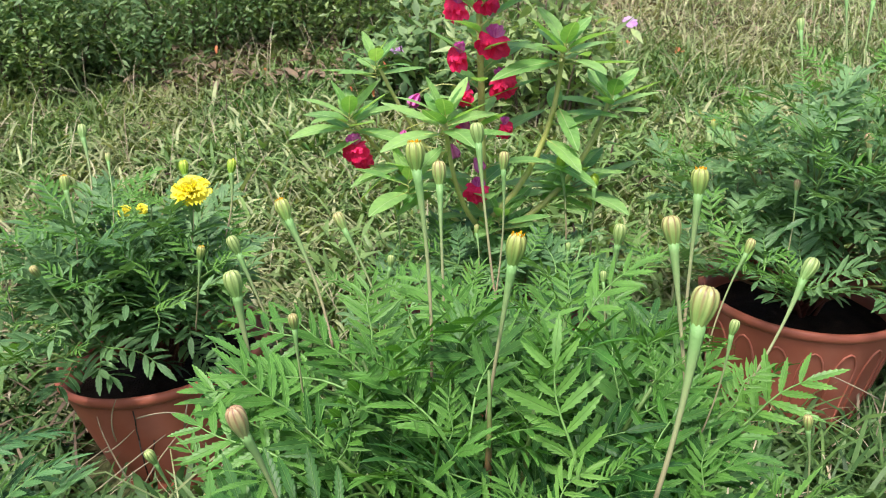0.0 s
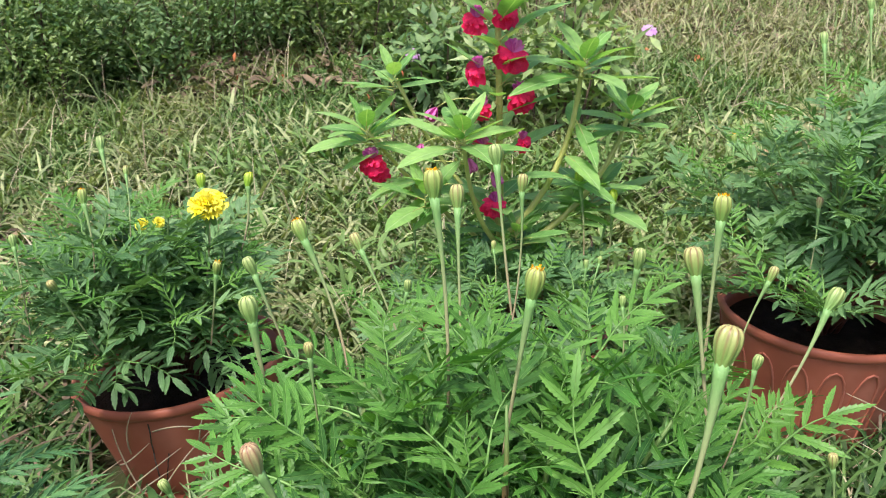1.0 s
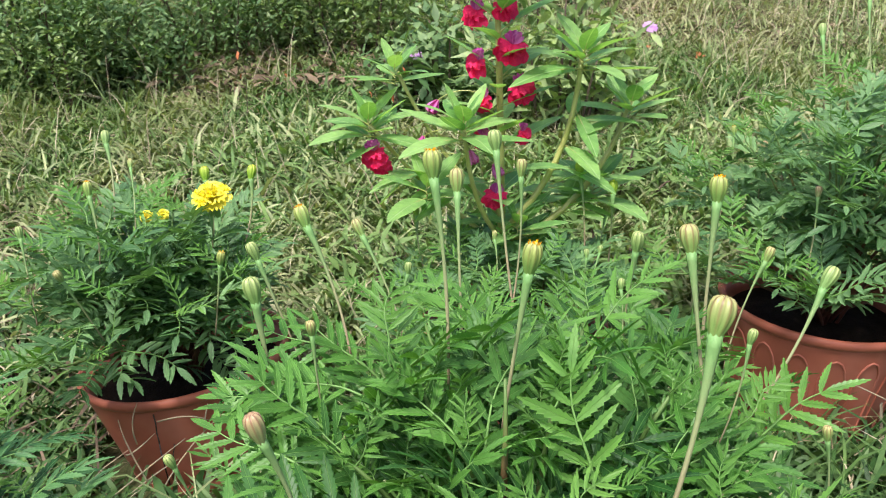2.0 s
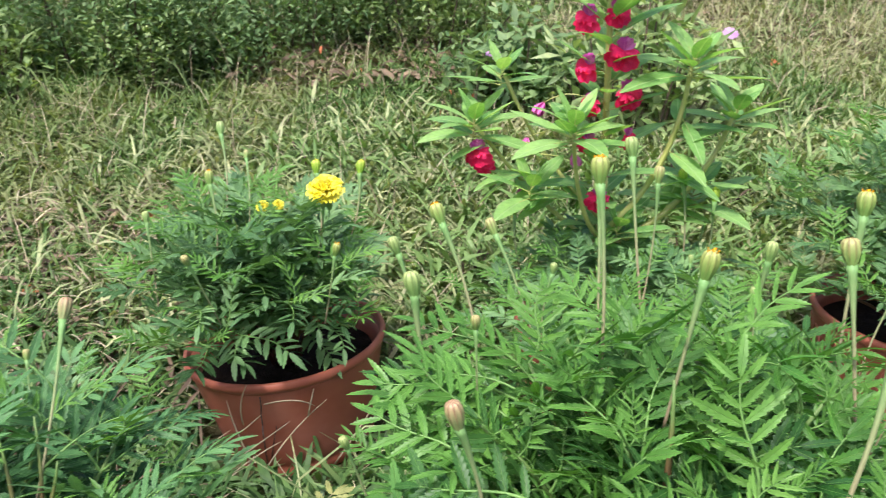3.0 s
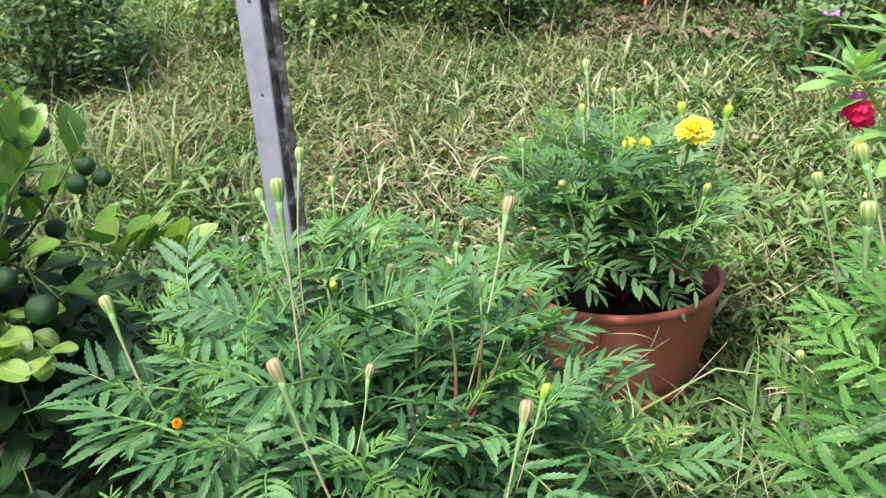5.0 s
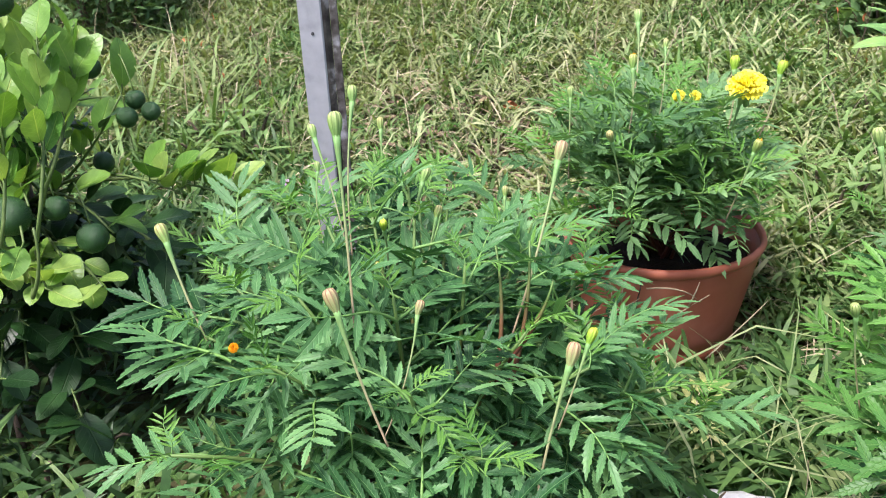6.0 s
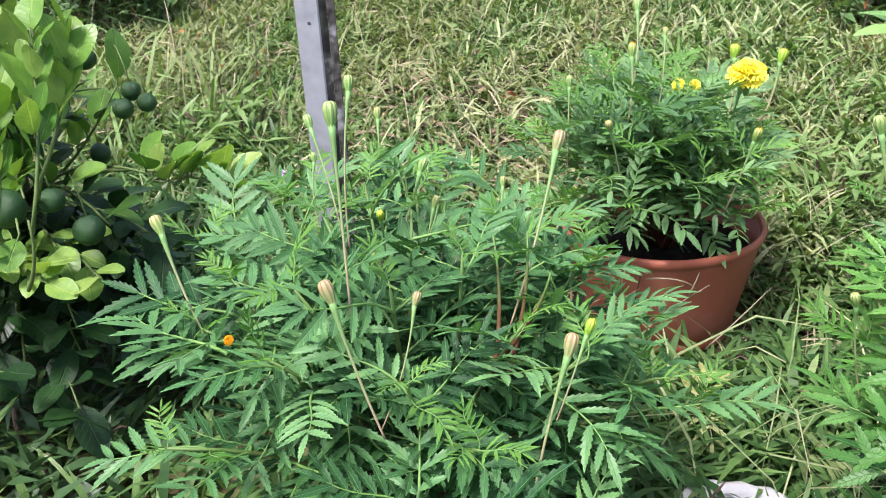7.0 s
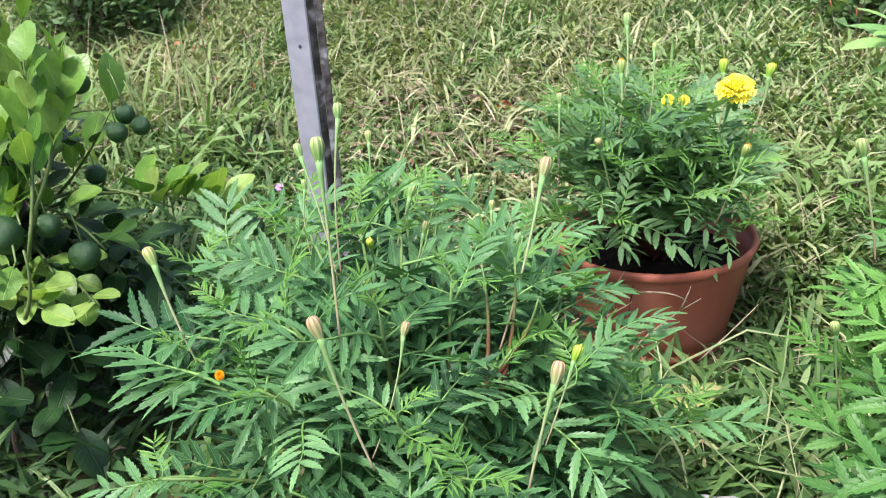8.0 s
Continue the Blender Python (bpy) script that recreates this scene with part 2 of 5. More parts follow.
STEEL = plain_material("galvanised_steel", [(0.2, (0.25, 0.26, 0.29)), (0.5, (0.39, 0.40, 0.44)), (0.8, (0.48, 0.49, 0.53))], 30, 0.55, 0.4, 0.001, metal=0.25)
MOTTLED = plain_material("mottled_dark_steel", [(0.40, (0.022, 0.019, 0.017)), (0.56, (0.075, 0.068, 0.06)), (0.70, (0.30, 0.29, 0.29))], 38, 0.75, 0.6, 0.002, metal=0.1)
SACK = plain_material("white_plastic_sack", [(0.3, (0.42, 0.42, 0.42)), (0.7, (0.66, 0.66, 0.67))], 14, 0.45, 0.5, 0.004)
PETAL_YELLOW = leaf_material("yellow_petal", (0.92, 0.80, 0.03), (0.97, 0.92, 0.20), None, rough=0.6, glow=0.25, island=True, sheen=0.1)
PETAL_ORANGE = leaf_material("orange_petal", (0.86, 0.36, 0.005), (0.94, 0.50, 0.02), None, rough=0.6, glow=0.2, island=True, sheen=0.1)
PETAL_RED = leaf_material("red_petal", (0.80, 0.010, 0.085), (0.95, 0.045, 0.19), None, rough=0.5, glow=0.34, island=True, sheen=0.2)
PETAL_MAGENTA = leaf_material("magenta_petal", (0.50, 0.025, 0.30), (0.80, 0.26, 0.62), None, rough=0.5, glow=0.25, island=True, sheen=0.2)
PETAL_LILAC = leaf_material("lilac_petal", (0.52, 0.26, 0.62), (0.66, 0.42, 0.74), None, rough=0.55, glow=0.25, island=True, sheen=0.2)


def bud_material(name, low, high, ridge):
    """Ribbed calyx: pale ridges between darker seams, greener at its foot."""
    mat, nodes, links, bsdf = nodes_of(name)
    uvn = nodes.new("ShaderNodeUVMap")
    sep = nodes.new("ShaderNodeSeparateXYZ")
    links.new(uvn.outputs[0], sep.inputs[0])
    col = ramp(nodes, links, sep.outputs["Y"], [(0.25, low), (0.85, high)])
    mul = nodes.new("ShaderNodeMath")
    mul.operation = "MULTIPLY"
    links.new(sep.outputs["X"], mul.inputs[0])
    mul.inputs[1].default_value = 9.0
    fr = nodes.new("ShaderNodeMath")
    fr.operation = "FRACT"
    links.new(mul.outputs[0], fr.inputs[0])
    seam = ramp(nodes, links, fr.outputs[0], [(0.0, 1.0), (0.24, 0.0), (0.76, 0.0), (1.0, 1.0)])
    grow = ramp(nodes, links, sep.outputs["Y"], [(0.12, 0.25), (0.7, 1.0)])
    seam = mixed(nodes, links, 1.0, seam, grow, "MULTIPLY")
    col = mixed(nodes, links, seam, col, ridge)
    tone = ramp(nodes, links, noisy(nodes, links, 160, 4), [(0.3, (0.85, 0.85, 0.8)), (0.7, (1.12, 1.08, 1.0))])
    col = mixed(nodes, links, 1.0, col, tone, "MULTIPLY")
    links.new(col, bsdf.inputs["Base Color"])
    bsdf.inputs["Roughness"].default_value = 0.45
    bsdf.inputs["Subsurface Weight"].default_value = 0.0
    return mat


BUD = {
    "green": bud_material("bud_green", (0.17, 0.32, 0.09), (0.38, 0.46, 0.17), (0.08, 0.15, 0.03)),
    "tan": bud_material("bud_tan", (0.20, 0.34, 0.09), (0.43, 0.41, 0.17), (0.17, 0.10, 0.04)),
    "brown": bud_material("bud_brown", (0.26, 0.32, 0.13), (0.43, 0.30, 0.175), (0.19, 0.085, 0.05)),
    "orange": bud_material("bud_pale", (0.16, 0.31, 0.07), (0.41, 0.45, 0.13), (0.14, 0.16, 0.04)),
    "yellow": bud_material("bud_lime", (0.18, 0.36, 0.03), (0.42, 0.52, 0.04), (0.20, 0.32, 0.03)),
}


# ---- ground ----
def ground_z(x, y):
    f = 0.235 * (np.sqrt(np.maximum(y - 1.3, 0) ** 2 + 0.01) - 0.1)
    rise = 1.6 * (1 - np.exp(-f / 1.6))
    bumps = 0.010 * np.sin(5.1 * x + 1.3 * y) * np.cos(4.3 * y - 0.7 * x) + 0.006 * np.sin(13 * x + 2) * np.sin(11 * y)
    return rise + bumps


def axis(lo, a, b, hi, fine, coarse):
    return np.concatenate([np.linspace(lo, a, coarse, endpoint=False), np.linspace(a, b, fine, endpoint=False), np.linspace(b, hi, coarse)])


gx, gy = axis(-70, -4, 4, 70, 130, 12), axis(-70, -1, 6, 90, 120, 12)
X, Y = np.meshgrid(gx, gy)
Z = ground_z(X, Y)
sheet = Shape()
nx = len(gx)
sheet.add(np.stack([X, Y, Z], -1).reshape(-1, 3), [(j * nx + i, j * nx + i + 1, (j + 1) * nx + i + 1, (j + 1) * nx + i) for j in range(len(gy) - 1) for i in range(nx - 1)])
ground = new("ground", sheet.mesh("ground", EARTH))
tagged(ground, "brown earth of a sloping garden under grass and litter", "ground", kind="structure")

rng = np.random.default_rng(7)


def blades(n, place, length, width, lean, curl, rng, belly=0.35, droop=0.4):
    """Vertices and faces of n grass leaves: a narrow foot, a belly, a pointed and drooping tip."""
    x, y = place(n)
    n = len(x)
    z = ground_z(x, y)
    az = rng.uniform(0, 2 * np.pi, n)
    L = rng.uniform(*length, n)
    W = rng.uniform(*width, n) * 0.5
    le = np.radians(rng.uniform(*lean, n))
    lift = rng.uniform(*curl, n)
    dx, dy = np.cos(az), np.sin(az)
    tw = rng.uniform(-0.6, 0.6, n)
    out = np.empty((n, 7, 3))
    for row, (s, w) in enumerate(((0.0, 0.35), (belly, 1.0), (0.72, 0.75), (1.0, 0.0))):
        a = le - droop * s * s
        hor = L * s * np.cos(a)
        ver = L * s * np.sin(a) + lift
        cx, cy, cz = x + dx * hor, y + dy * hor, z + np.maximum(ver, 0.004)
        if row < 3:
            for k, sgn in enumerate((-1, 1)):
                out[:, row * 2 + k] = np.stack([cx - dy * W * w * sgn, cy + dx * W * w * sgn, cz + tw * W * w * sgn], -1)
        else:
            out[:, 6] = np.stack([cx, cy, cz], -1)
    base = (np.arange(n) * 7)[:, None]
    quads = np.concatenate([base + np.array([[0, 1, 3, 2]]), base + np.array([[2, 3, 5, 4]])])
    tris = base + np.array([[4, 5, 6]])
    uvs = np.tile(np.array([[0, 0], [1, 0], [0, 0.4], [1, 0.4], [0, 0.75], [1, 0.75], [0.5, 1]]), (n, 1))
    return out.reshape(-1, 3), [tuple(q) for q in quads.tolist()] + [tuple(q) for q in tris.tolist()], uvs


POTS = [(-0.49, 1.29), (0.686, 1.40), (0.095, 1.31)]


def patchy(n, x0, x1, y0, y1, power=1.0, hole=0.18, clump=0.0, ring=0.0):
    """Random places in a stretch, denser near its front for power over 1, kept off the pots, in clumps if asked."""
    def place(_):
        x = rng.uniform(x0, x1, n) + rng.normal(0, 0.06 * (x1 - x0), n)
        y = y0 + (y1 - y0) * rng.uniform(0, 1, n) ** power + rng.normal(0, 0.05 * (y1 - y0), n)
        keep = np.ones(n, bool)
        for px, py in POTS:
            keep &= (x - px) ** 2 + (y - py) ** 2 > hole ** 2
        if ring:
            keep &= np.maximum(np.abs(x + 0.25), np.abs(y - 1.75) - 0.3) + rng.normal(0, 0.25, n) > ring
        if clump:
            v = np.sin(3.7 * x + 1.1 * np.sin(2.9 * y)) + np.sin(4.1 * y + 1.7 * np.sin(3.3 * x + 1))
            keep &= v + rng.normal(0, 0.5, n) > clump
        return x[keep], y[keep]
    return place


def stuff(name, n, place, length, width, lean, curl, mat, label, category, **more):
    v, f, uv = blades(n, place, length, width, lean, curl, rng, **more)
    ob = new(name, Shape().add(v, f, uv).mesh(name, mat))
    return tagged(ob, label, category, kind="stuff")


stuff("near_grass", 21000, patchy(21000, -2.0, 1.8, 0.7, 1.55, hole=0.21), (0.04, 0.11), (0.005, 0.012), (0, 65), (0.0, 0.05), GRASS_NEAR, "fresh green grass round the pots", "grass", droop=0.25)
stuff("lawn_grass", 46000, patchy(46000, -3.2, 2.6, 1.35, 3.3, 1.1), (0.035, 0.095), (0.005, 0.012), (5, 60), (0.0, 0.045), GRASS, "light green broad-bladed lawn grass, uneven and trodden", "grass", belly=0.28, droop=0.2)
stuff("lawn_turf", 34000, patchy(34000, -3.2, 2.6, 1.40, 3.3, 1.1), (0.04, 0.10), (0.003, 0.007), (20, 85), (0.0, 0.03), GRASS_MID, "finer fresh green blades growing through the lawn", "grass", droop=0.35)
stuff("far_grass", 36000, patchy(36000, -5, 0.2, 2.7, 6.5, 1.25), (0.04, 0.11), (0.004, 0.008), (10, 80), (0.0, 0.04), GRASS, "green grass on the rising bank", "grass", droop=0.25)
stuff("bank_grass", 26000, patchy(26000, 0.2, 4.5, 2.6, 6.5, 1.25), (0.04, 0.12), (0.004, 0.008), (10, 80), (0.0, 0.04), GRASS_LIGHT, "light green grass on the open bank", "grass", droop=0.25)
stuff("lawn_thatch", 30000, patchy(30000, -3.4, 2.6, 1.40, 2.9), (0.04, 0.09), (0.007, 0.014), (0, 16), (0.0, 0.026), GRASS, "flattened pale green grass lying under the lawn", "grass", droop=0.1)
stuff("straw_thatch", 7000, patchy(7000, -3.4, 2.6, 1.35, 2.9), (0.05, 0.14), (0.003, 0.006), (0, 20), (0.005, 0.035), GRASS_DRY, "bleached dry grass lying under the lawn", "dry grass", droop=0.1)
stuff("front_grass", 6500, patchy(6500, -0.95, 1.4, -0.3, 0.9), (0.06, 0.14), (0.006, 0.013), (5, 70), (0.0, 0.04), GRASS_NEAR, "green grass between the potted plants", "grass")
stuff("dry_straw", 11000, patchy(11000, -3.2, 2.6, 1.15, 4.4, 1.1), (0.05, 0.16), (0.0015, 0.004), (0, 40), (0.01, 0.05), GRASS_DRY, "straw-coloured dry grass stems lying in the lawn", "dry grass", droop=0.3)
stuff("seed_stalk", 2600, patchy(2600, -3.0, 2.5, 1.5, 4.6, 0.8), (0.14, 0.30), (0.0015, 0.003), (55, 88), (0.0, 0.02), GRASS_DRY, "thin upright dry seed stalks above the lawn", "grass stalks", droop=0.35)
stuff("creeping_weed", 9000, patchy(9000, -3.0, 2.5, 0.3, 3.4, 1.2, clump=0.1), (0.04, 0.08), (0.009, 0.018), (0, 50), (0.005, 0.05), WEED_LEAF, "low creeping weed with lance-shaped green leaves", "weed")
stuff("leaf_litter", 5600, patchy(5600, -3.0, 2.5, 1.0, 4.2, 1.2, clump=-0.2), (0.03, 0.08), (0.010, 0.03), (0, 25), (0.0, 0.03), LITTER, "brown withered leaves and stems on the earth", "leaf litter")

stuff("edge_grass", 700, patchy(700, -2.4, -0.95, -0.3, 1.2), (0.06, 0.15), (0.006, 0.013), (15, 75), (0.0, 0.03), WEED_LEAF, "sparse green weeds and grass in the citrus bush's shade", "grass")
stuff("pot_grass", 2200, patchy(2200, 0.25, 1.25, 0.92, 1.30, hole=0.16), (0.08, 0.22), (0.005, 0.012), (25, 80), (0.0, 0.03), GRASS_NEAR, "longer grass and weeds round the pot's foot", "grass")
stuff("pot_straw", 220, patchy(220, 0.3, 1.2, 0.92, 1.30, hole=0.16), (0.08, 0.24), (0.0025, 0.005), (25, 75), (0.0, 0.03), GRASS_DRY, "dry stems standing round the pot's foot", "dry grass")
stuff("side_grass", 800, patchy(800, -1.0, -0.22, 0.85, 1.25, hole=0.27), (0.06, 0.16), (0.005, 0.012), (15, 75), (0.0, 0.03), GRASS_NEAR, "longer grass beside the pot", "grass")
stuff("path_straw", 150, patchy(150, -0.46, 0.30, 0.75, 1.55, hole=0.27), (0.06, 0.18), (0.002, 0.0045), (0, 45), (0.01, 0.05), GRASS_DRY, "bleached straw and dry blades between the pots", "dry grass", droop=0.3)
stuff("pale_blade", 350, patchy(350, -0.46, 0.34, 0.72, 1.50, hole=0.27), (0.05, 0.13), (0.008, 0.016), (5, 70), (0.01, 0.05), GRASS, "pale broad grass blades between the pots", "grass")
stuff("tall_tuft", 3200, patchy(3200, -2.8, 1.6, 2.45, 3.35, clump=0.3), (0.12, 0.30), (0.003, 0.008), (45, 88), (0.0, 0.02), GRASS, "tall grass tufts along the foot of the shrubs", "grass", droop=0.6)
stuff("dead_stem", 160, patchy(160, -1.05, -0.62, 0.80, 1.40, hole=0.17), (0.06, 0.16), (0.003, 0.008), (0, 45), (0.02, 0.07), LITTER, "grey-brown dead stems and leaves beside the pot", "dead stems", droop=0.2)
stuff("broad_grass", 420, patchy(420, -0.46, 0.02, 0.72, 1.25, hole=0.26), (0.08, 0.17), (0.011, 0.020), (10, 60), (0.0, 0.04), GRASS_NEAR, "lush broad-bladed grass beside the pot", "grass", droop=0.6)
stuff("arching_stem", 70, patchy(70, -0.46, 0.05, 0.72, 1.25, hole=0.26), (0.20, 0.36), (0.0022, 0.004), (35, 80), (0.0, 0.02), GRASS_LIGHT, "long thin arching grass stems beside the pot", "grass stems", droop=0.8)
stuff("bleached_blade", 2600, patchy(2600, -1.3, 0.25, 1.50, 2.5), (0.05, 0.14), (0.004, 0.010), (5, 70), (0.02, 0.06), GRASS_LIGHT, "bleached pale grass blades in the lawn", "grass")
stuff("sunlit_blade", 17000, patchy(17000, -0.62, 1.5, 1.45, 2.6), (0.045, 0.11), (0.006, 0.014), (5, 65), (0.02, 0.06), GRASS_LIGHT, "pale broad grass blades over the lawn behind the pots", "grass", belly=0.28, droop=0.2)
stuff("outer_grass", 75000, patchy(75000, -6, 6, -3.5, 7.5, ring=2.0), (0.06, 0.13), (0.006, 0.012), (10, 75), (0.0, 0.03), GRASS, "rough grass of the garden all round", "grass")

stuff("withered_straw", 450, patchy(450, -1.5, -0.62, 1.38, 2.05), (0.05, 0.13), (0.002, 0.006), (0, 40), (0.02, 0.06), GRASS_DRY, "bleached straw over the withered patch in the lawn", "dry grass", droop=0.2)
stuff("tall_blade", 90, patchy(90, -2.35, -1.75, 1.25, 1.75), (0.18, 0.38), (0.006, 0.012), (50, 86), (0.0, 0.02), GRASS_MID, "tall green grass blades behind the citrus bush", "grass", droop=0.5)
stuff("withered_patch", 900, patchy(900, -1.45, -0.70, 1.40, 2.05), (0.03, 0.08), (0.008, 0.022), (0, 35), (0.01, 0.05), LITTER, "patch of brown withered grass and leaves in the lawn", "withered grass")
stuff("wide_grass", 60, patchy(60, -1.45, -0.75, 0.12, 0.60), (0.12, 0.24), (0.011, 0.020), (20, 75), (0.0, 0.03), GRASS_NEAR, "wide dark grass blades beside the marigold bush", "grass")
stuff("green_grass", 15000, patchy(15000, -0.45, 1.6, 1.5, 2.5), (0.05, 0.15), (0.005, 0.014), (0, 75), (0.0, 0.06), GRASS_MID, "lush green grass behind the pots", "grass")
stuff("bank_litter", 450, patchy(450, -1.15, -0.2, 2.85, 3.35), (0.04, 0.10), (0.012, 0.034), (0, 50), (0.01, 0.07), LITTER, "brown dead leaves along the foot of the shrubs", "leaf litter")


# ---- leaves ----
def leaflet(shape, m, L, W, teeth, fold=0.18, curl=0.15, slot=0, bite=0.76):
    """A lance-shaped leaflet with saw teeth along both edges, folded at the midrib, its tip curling down."""
    def mid(s):
        return (0.0, L * s, -curl * L * s * s)

    def half(s):
        return W * 0.5 * 2.02 * (s + 0.015) ** 0.62 * max(0.0, 1 - s) ** 0.78

    verts, uv, faces = [], [], []
    for i in range(teeth + 1):
        s = i / teeth
        verts.append(mid(s))
        uv.append((0.5, s))
    for sgn in (-1, 1):
        k0 = len(verts)
        for i in range(teeth):
            s, st = i / teeth, (i + 0.82) / teeth
            for ss, f in ((s, bite), (st, 1.05 if bite < 0.9 else 0.99)):
                w = half(ss) * f
                x, y, z = mid(ss)
                verts.append((sgn * w, y + (0.12 * L / teeth if f > 1 else 0), z + fold * w))
                uv.append((0.5 + sgn * 0.5 * min(1, w / (W * 0.5)), ss))
        for i in range(teeth):
            a, b, e, t = i, i + 1, k0 + 2 * i, k0 + 2 * i + 1
            nxt = k0 + 2 * i + 2 if i < teeth - 1 else b
            quad, tri = (a, e, t, b), (b, t, nxt)
            if nxt == b:
                tri = None
            for face in (quad, tri):
                if face:
                    faces.append(face if sgn > 0 else tuple(reversed(face)))
    shape.add([m @ Vector(v) for v in verts], faces, uv, slot)


def pinnate(name, mats, length, pairs, lw, teeth, arch, seed, bite=0.72, reach=1.0):
    """A feathered marigold leaf along +y: arched rib, opposite leaflets, one at the end."""
    r = random.Random(seed)
    s = Shape()
    rib = [Vector((0.004 * math.sin(6 * u), length * u, arch * length * (0.9 * u - 1.15 * u * u))) for u in [i / 8 for i in range(9)]]
    tube(s, rib, [0.0019 * (1.1 - 0.75 * i / 8) * (length / 0.12) for i in range(9)], 5, 1, cap=False)

    def on(u):
        i = min(7, int(u * 8))
        return rib[i].lerp(rib[i + 1], u * 8 - i), (rib[i + 1] - rib[i]).normalized()

    for k in range(pairs):
        u = 0.20 + 0.74 * k / (pairs - 1)
        p, d = on(u)
        size = reach * length * (0.20 + 0.25 * math.sin(math.pi * min(1, 0.16 + 0.58 * u))) * r.uniform(0.88, 1.12)
        for sgn in (-1, 1):
            ang = radians(r.uniform(56, 72) - 22 * u)
            p, d = on(min(0.97, u + r.uniform(-0.025, 0.025)))
            out = (d * math.cos(ang) + Vector((sgn, 0, 0.14 + r.uniform(-0.20, 0.22))) * math.sin(ang)).normalized()
            leaflet(s, aim(p, out, (sgn * r.uniform(-0.35, 0.2), r.uniform(-0.22, 0.22), 1)), size * r.uniform(0.85, 1.12), size * lw * r.uniform(0.9, 1.2), teeth, r.uniform(0.15, 0.5), r.uniform(-0.06, 0.34), bite=bite)
    p, d = on(0.999)
    leaflet(s, aim(p, d + Vector((r.uniform(-0.15, 0.15), 0, -0.05))), length * 0.36, length * 0.36 * lw, teeth, 0.25, 0.15, bite=bite)
    return s.mesh(name, mats)


NEAR = [pinnate("leaf", [LEAF, RACHIS], 0.122, r, 0.275, 8, a, k, 0.70, 0.86) for k, (r, a) in enumerate(((6, 0.2), (7, 0.35), (6, 0.1), (6, 0.45), (7, -0.1), (5, 0.3), (6, 0.0)))]
NEAR_BLUE = [pinnate("leaf", [LEAF_BLUE, RACHIS], 0.130, r, 0.295, 7, a, 80 + k, 0.68, 0.92) for k, (r, a) in enumerate(((6, 0.2), (7, 0.3), (5, 0.1), (6, 0.45), (6, -0.1), (5, 0.3), (6, 0.0)))]
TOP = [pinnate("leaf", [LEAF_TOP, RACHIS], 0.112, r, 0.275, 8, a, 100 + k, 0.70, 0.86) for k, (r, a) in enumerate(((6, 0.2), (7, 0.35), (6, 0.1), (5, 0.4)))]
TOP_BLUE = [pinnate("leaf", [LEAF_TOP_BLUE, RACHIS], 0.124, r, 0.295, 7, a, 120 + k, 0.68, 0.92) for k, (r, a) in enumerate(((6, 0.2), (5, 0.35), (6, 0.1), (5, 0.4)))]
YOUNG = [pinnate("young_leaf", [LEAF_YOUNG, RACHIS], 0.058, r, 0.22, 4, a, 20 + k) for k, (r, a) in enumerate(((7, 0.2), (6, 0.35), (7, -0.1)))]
FAR = [pinnate("leaf", [LEAF_FAR, RACHIS], 0.100, r, 0.36, 5, a, 40 + k, 0.82, 0.78) for k, (r, a) in enumerate(((7, 0.25), (6, 0.45), (7, 0.1), (6, -0.1)))]
FAR_YOUNG = [pinnate("young_leaf", [LEAF_YOUNG, RACHIS], 0.06, 5, 0.24, 4, a, 60 + k) for k, a in enumerate((0.2, 0.4))]


# ---- buds and flowers ----
def bud_mesh(kind, seed):
    """A closed flower head 1 m wide, standing on its origin: nine ribs, pinched at the tip; orange ones show petals."""
    r = random.Random(seed)
    s = Shape()
    rings = [(0.24, -0.14), (0.28, 0.02), (0.34, 0.22), (0.41, 0.46), (0.46, 0.74), (0.475, 0.98), (0.45, 1.20), (0.39, 1.37), (0.29, 1.48), (0.16, 1.52), (0.03, 1.47)]
    lathe(s, rings, 54, 0, lambda a, i: 0.13 * (abs(math.cos(4.5 * a)) ** 0.6 - 0.75) * (0.2 if i < 2 else 1.0 if i < 7 else 1.9))
    if kind in ("orange", "yellow"):
        for k in range(16):
            a, rr = r.uniform(0, 6.28), r.uniform(0.05, 0.27)
            p = Vector((rr * math.cos(a), rr * math.sin(a), 1.33))
            leaflet(s, aim(p, (0.5 * math.cos(a), 0.5 * math.sin(a), 1), (math.cos(a), math.sin(a), 0)), r.uniform(0.24, 0.36), 0.16, 2, slot=1)
    else:
        for k in range(9):
            a = (k + 0.5) * 2 * math.pi / 9
            p = Vector((0.28 * math.cos(a), 0.28 * math.sin(a), 1.40))
            leaflet(s, aim(p, (-0.3 * math.cos(a), -0.3 * math.sin(a), 0.5), (math.cos(a), math.sin(a), 0.3)), 0.20, 0.15, 2, slot=0)
    return s.mesh("bud", [BUD[kind], PETAL_ORANGE if kind == "orange" else PETAL_YELLOW])


BUDS = {k: bud_mesh(k, i) for i, k in enumerate(BUD)}
BUD_LABEL = {"brown": "withered pinkish brown ribbed bud", "green": "closed pale green ribbed bud", "tan": "faded cream and brown ribbed bud", "orange": "yellow-green bud with orange petal tips", "yellow": "lime bud with first yellow petals"}


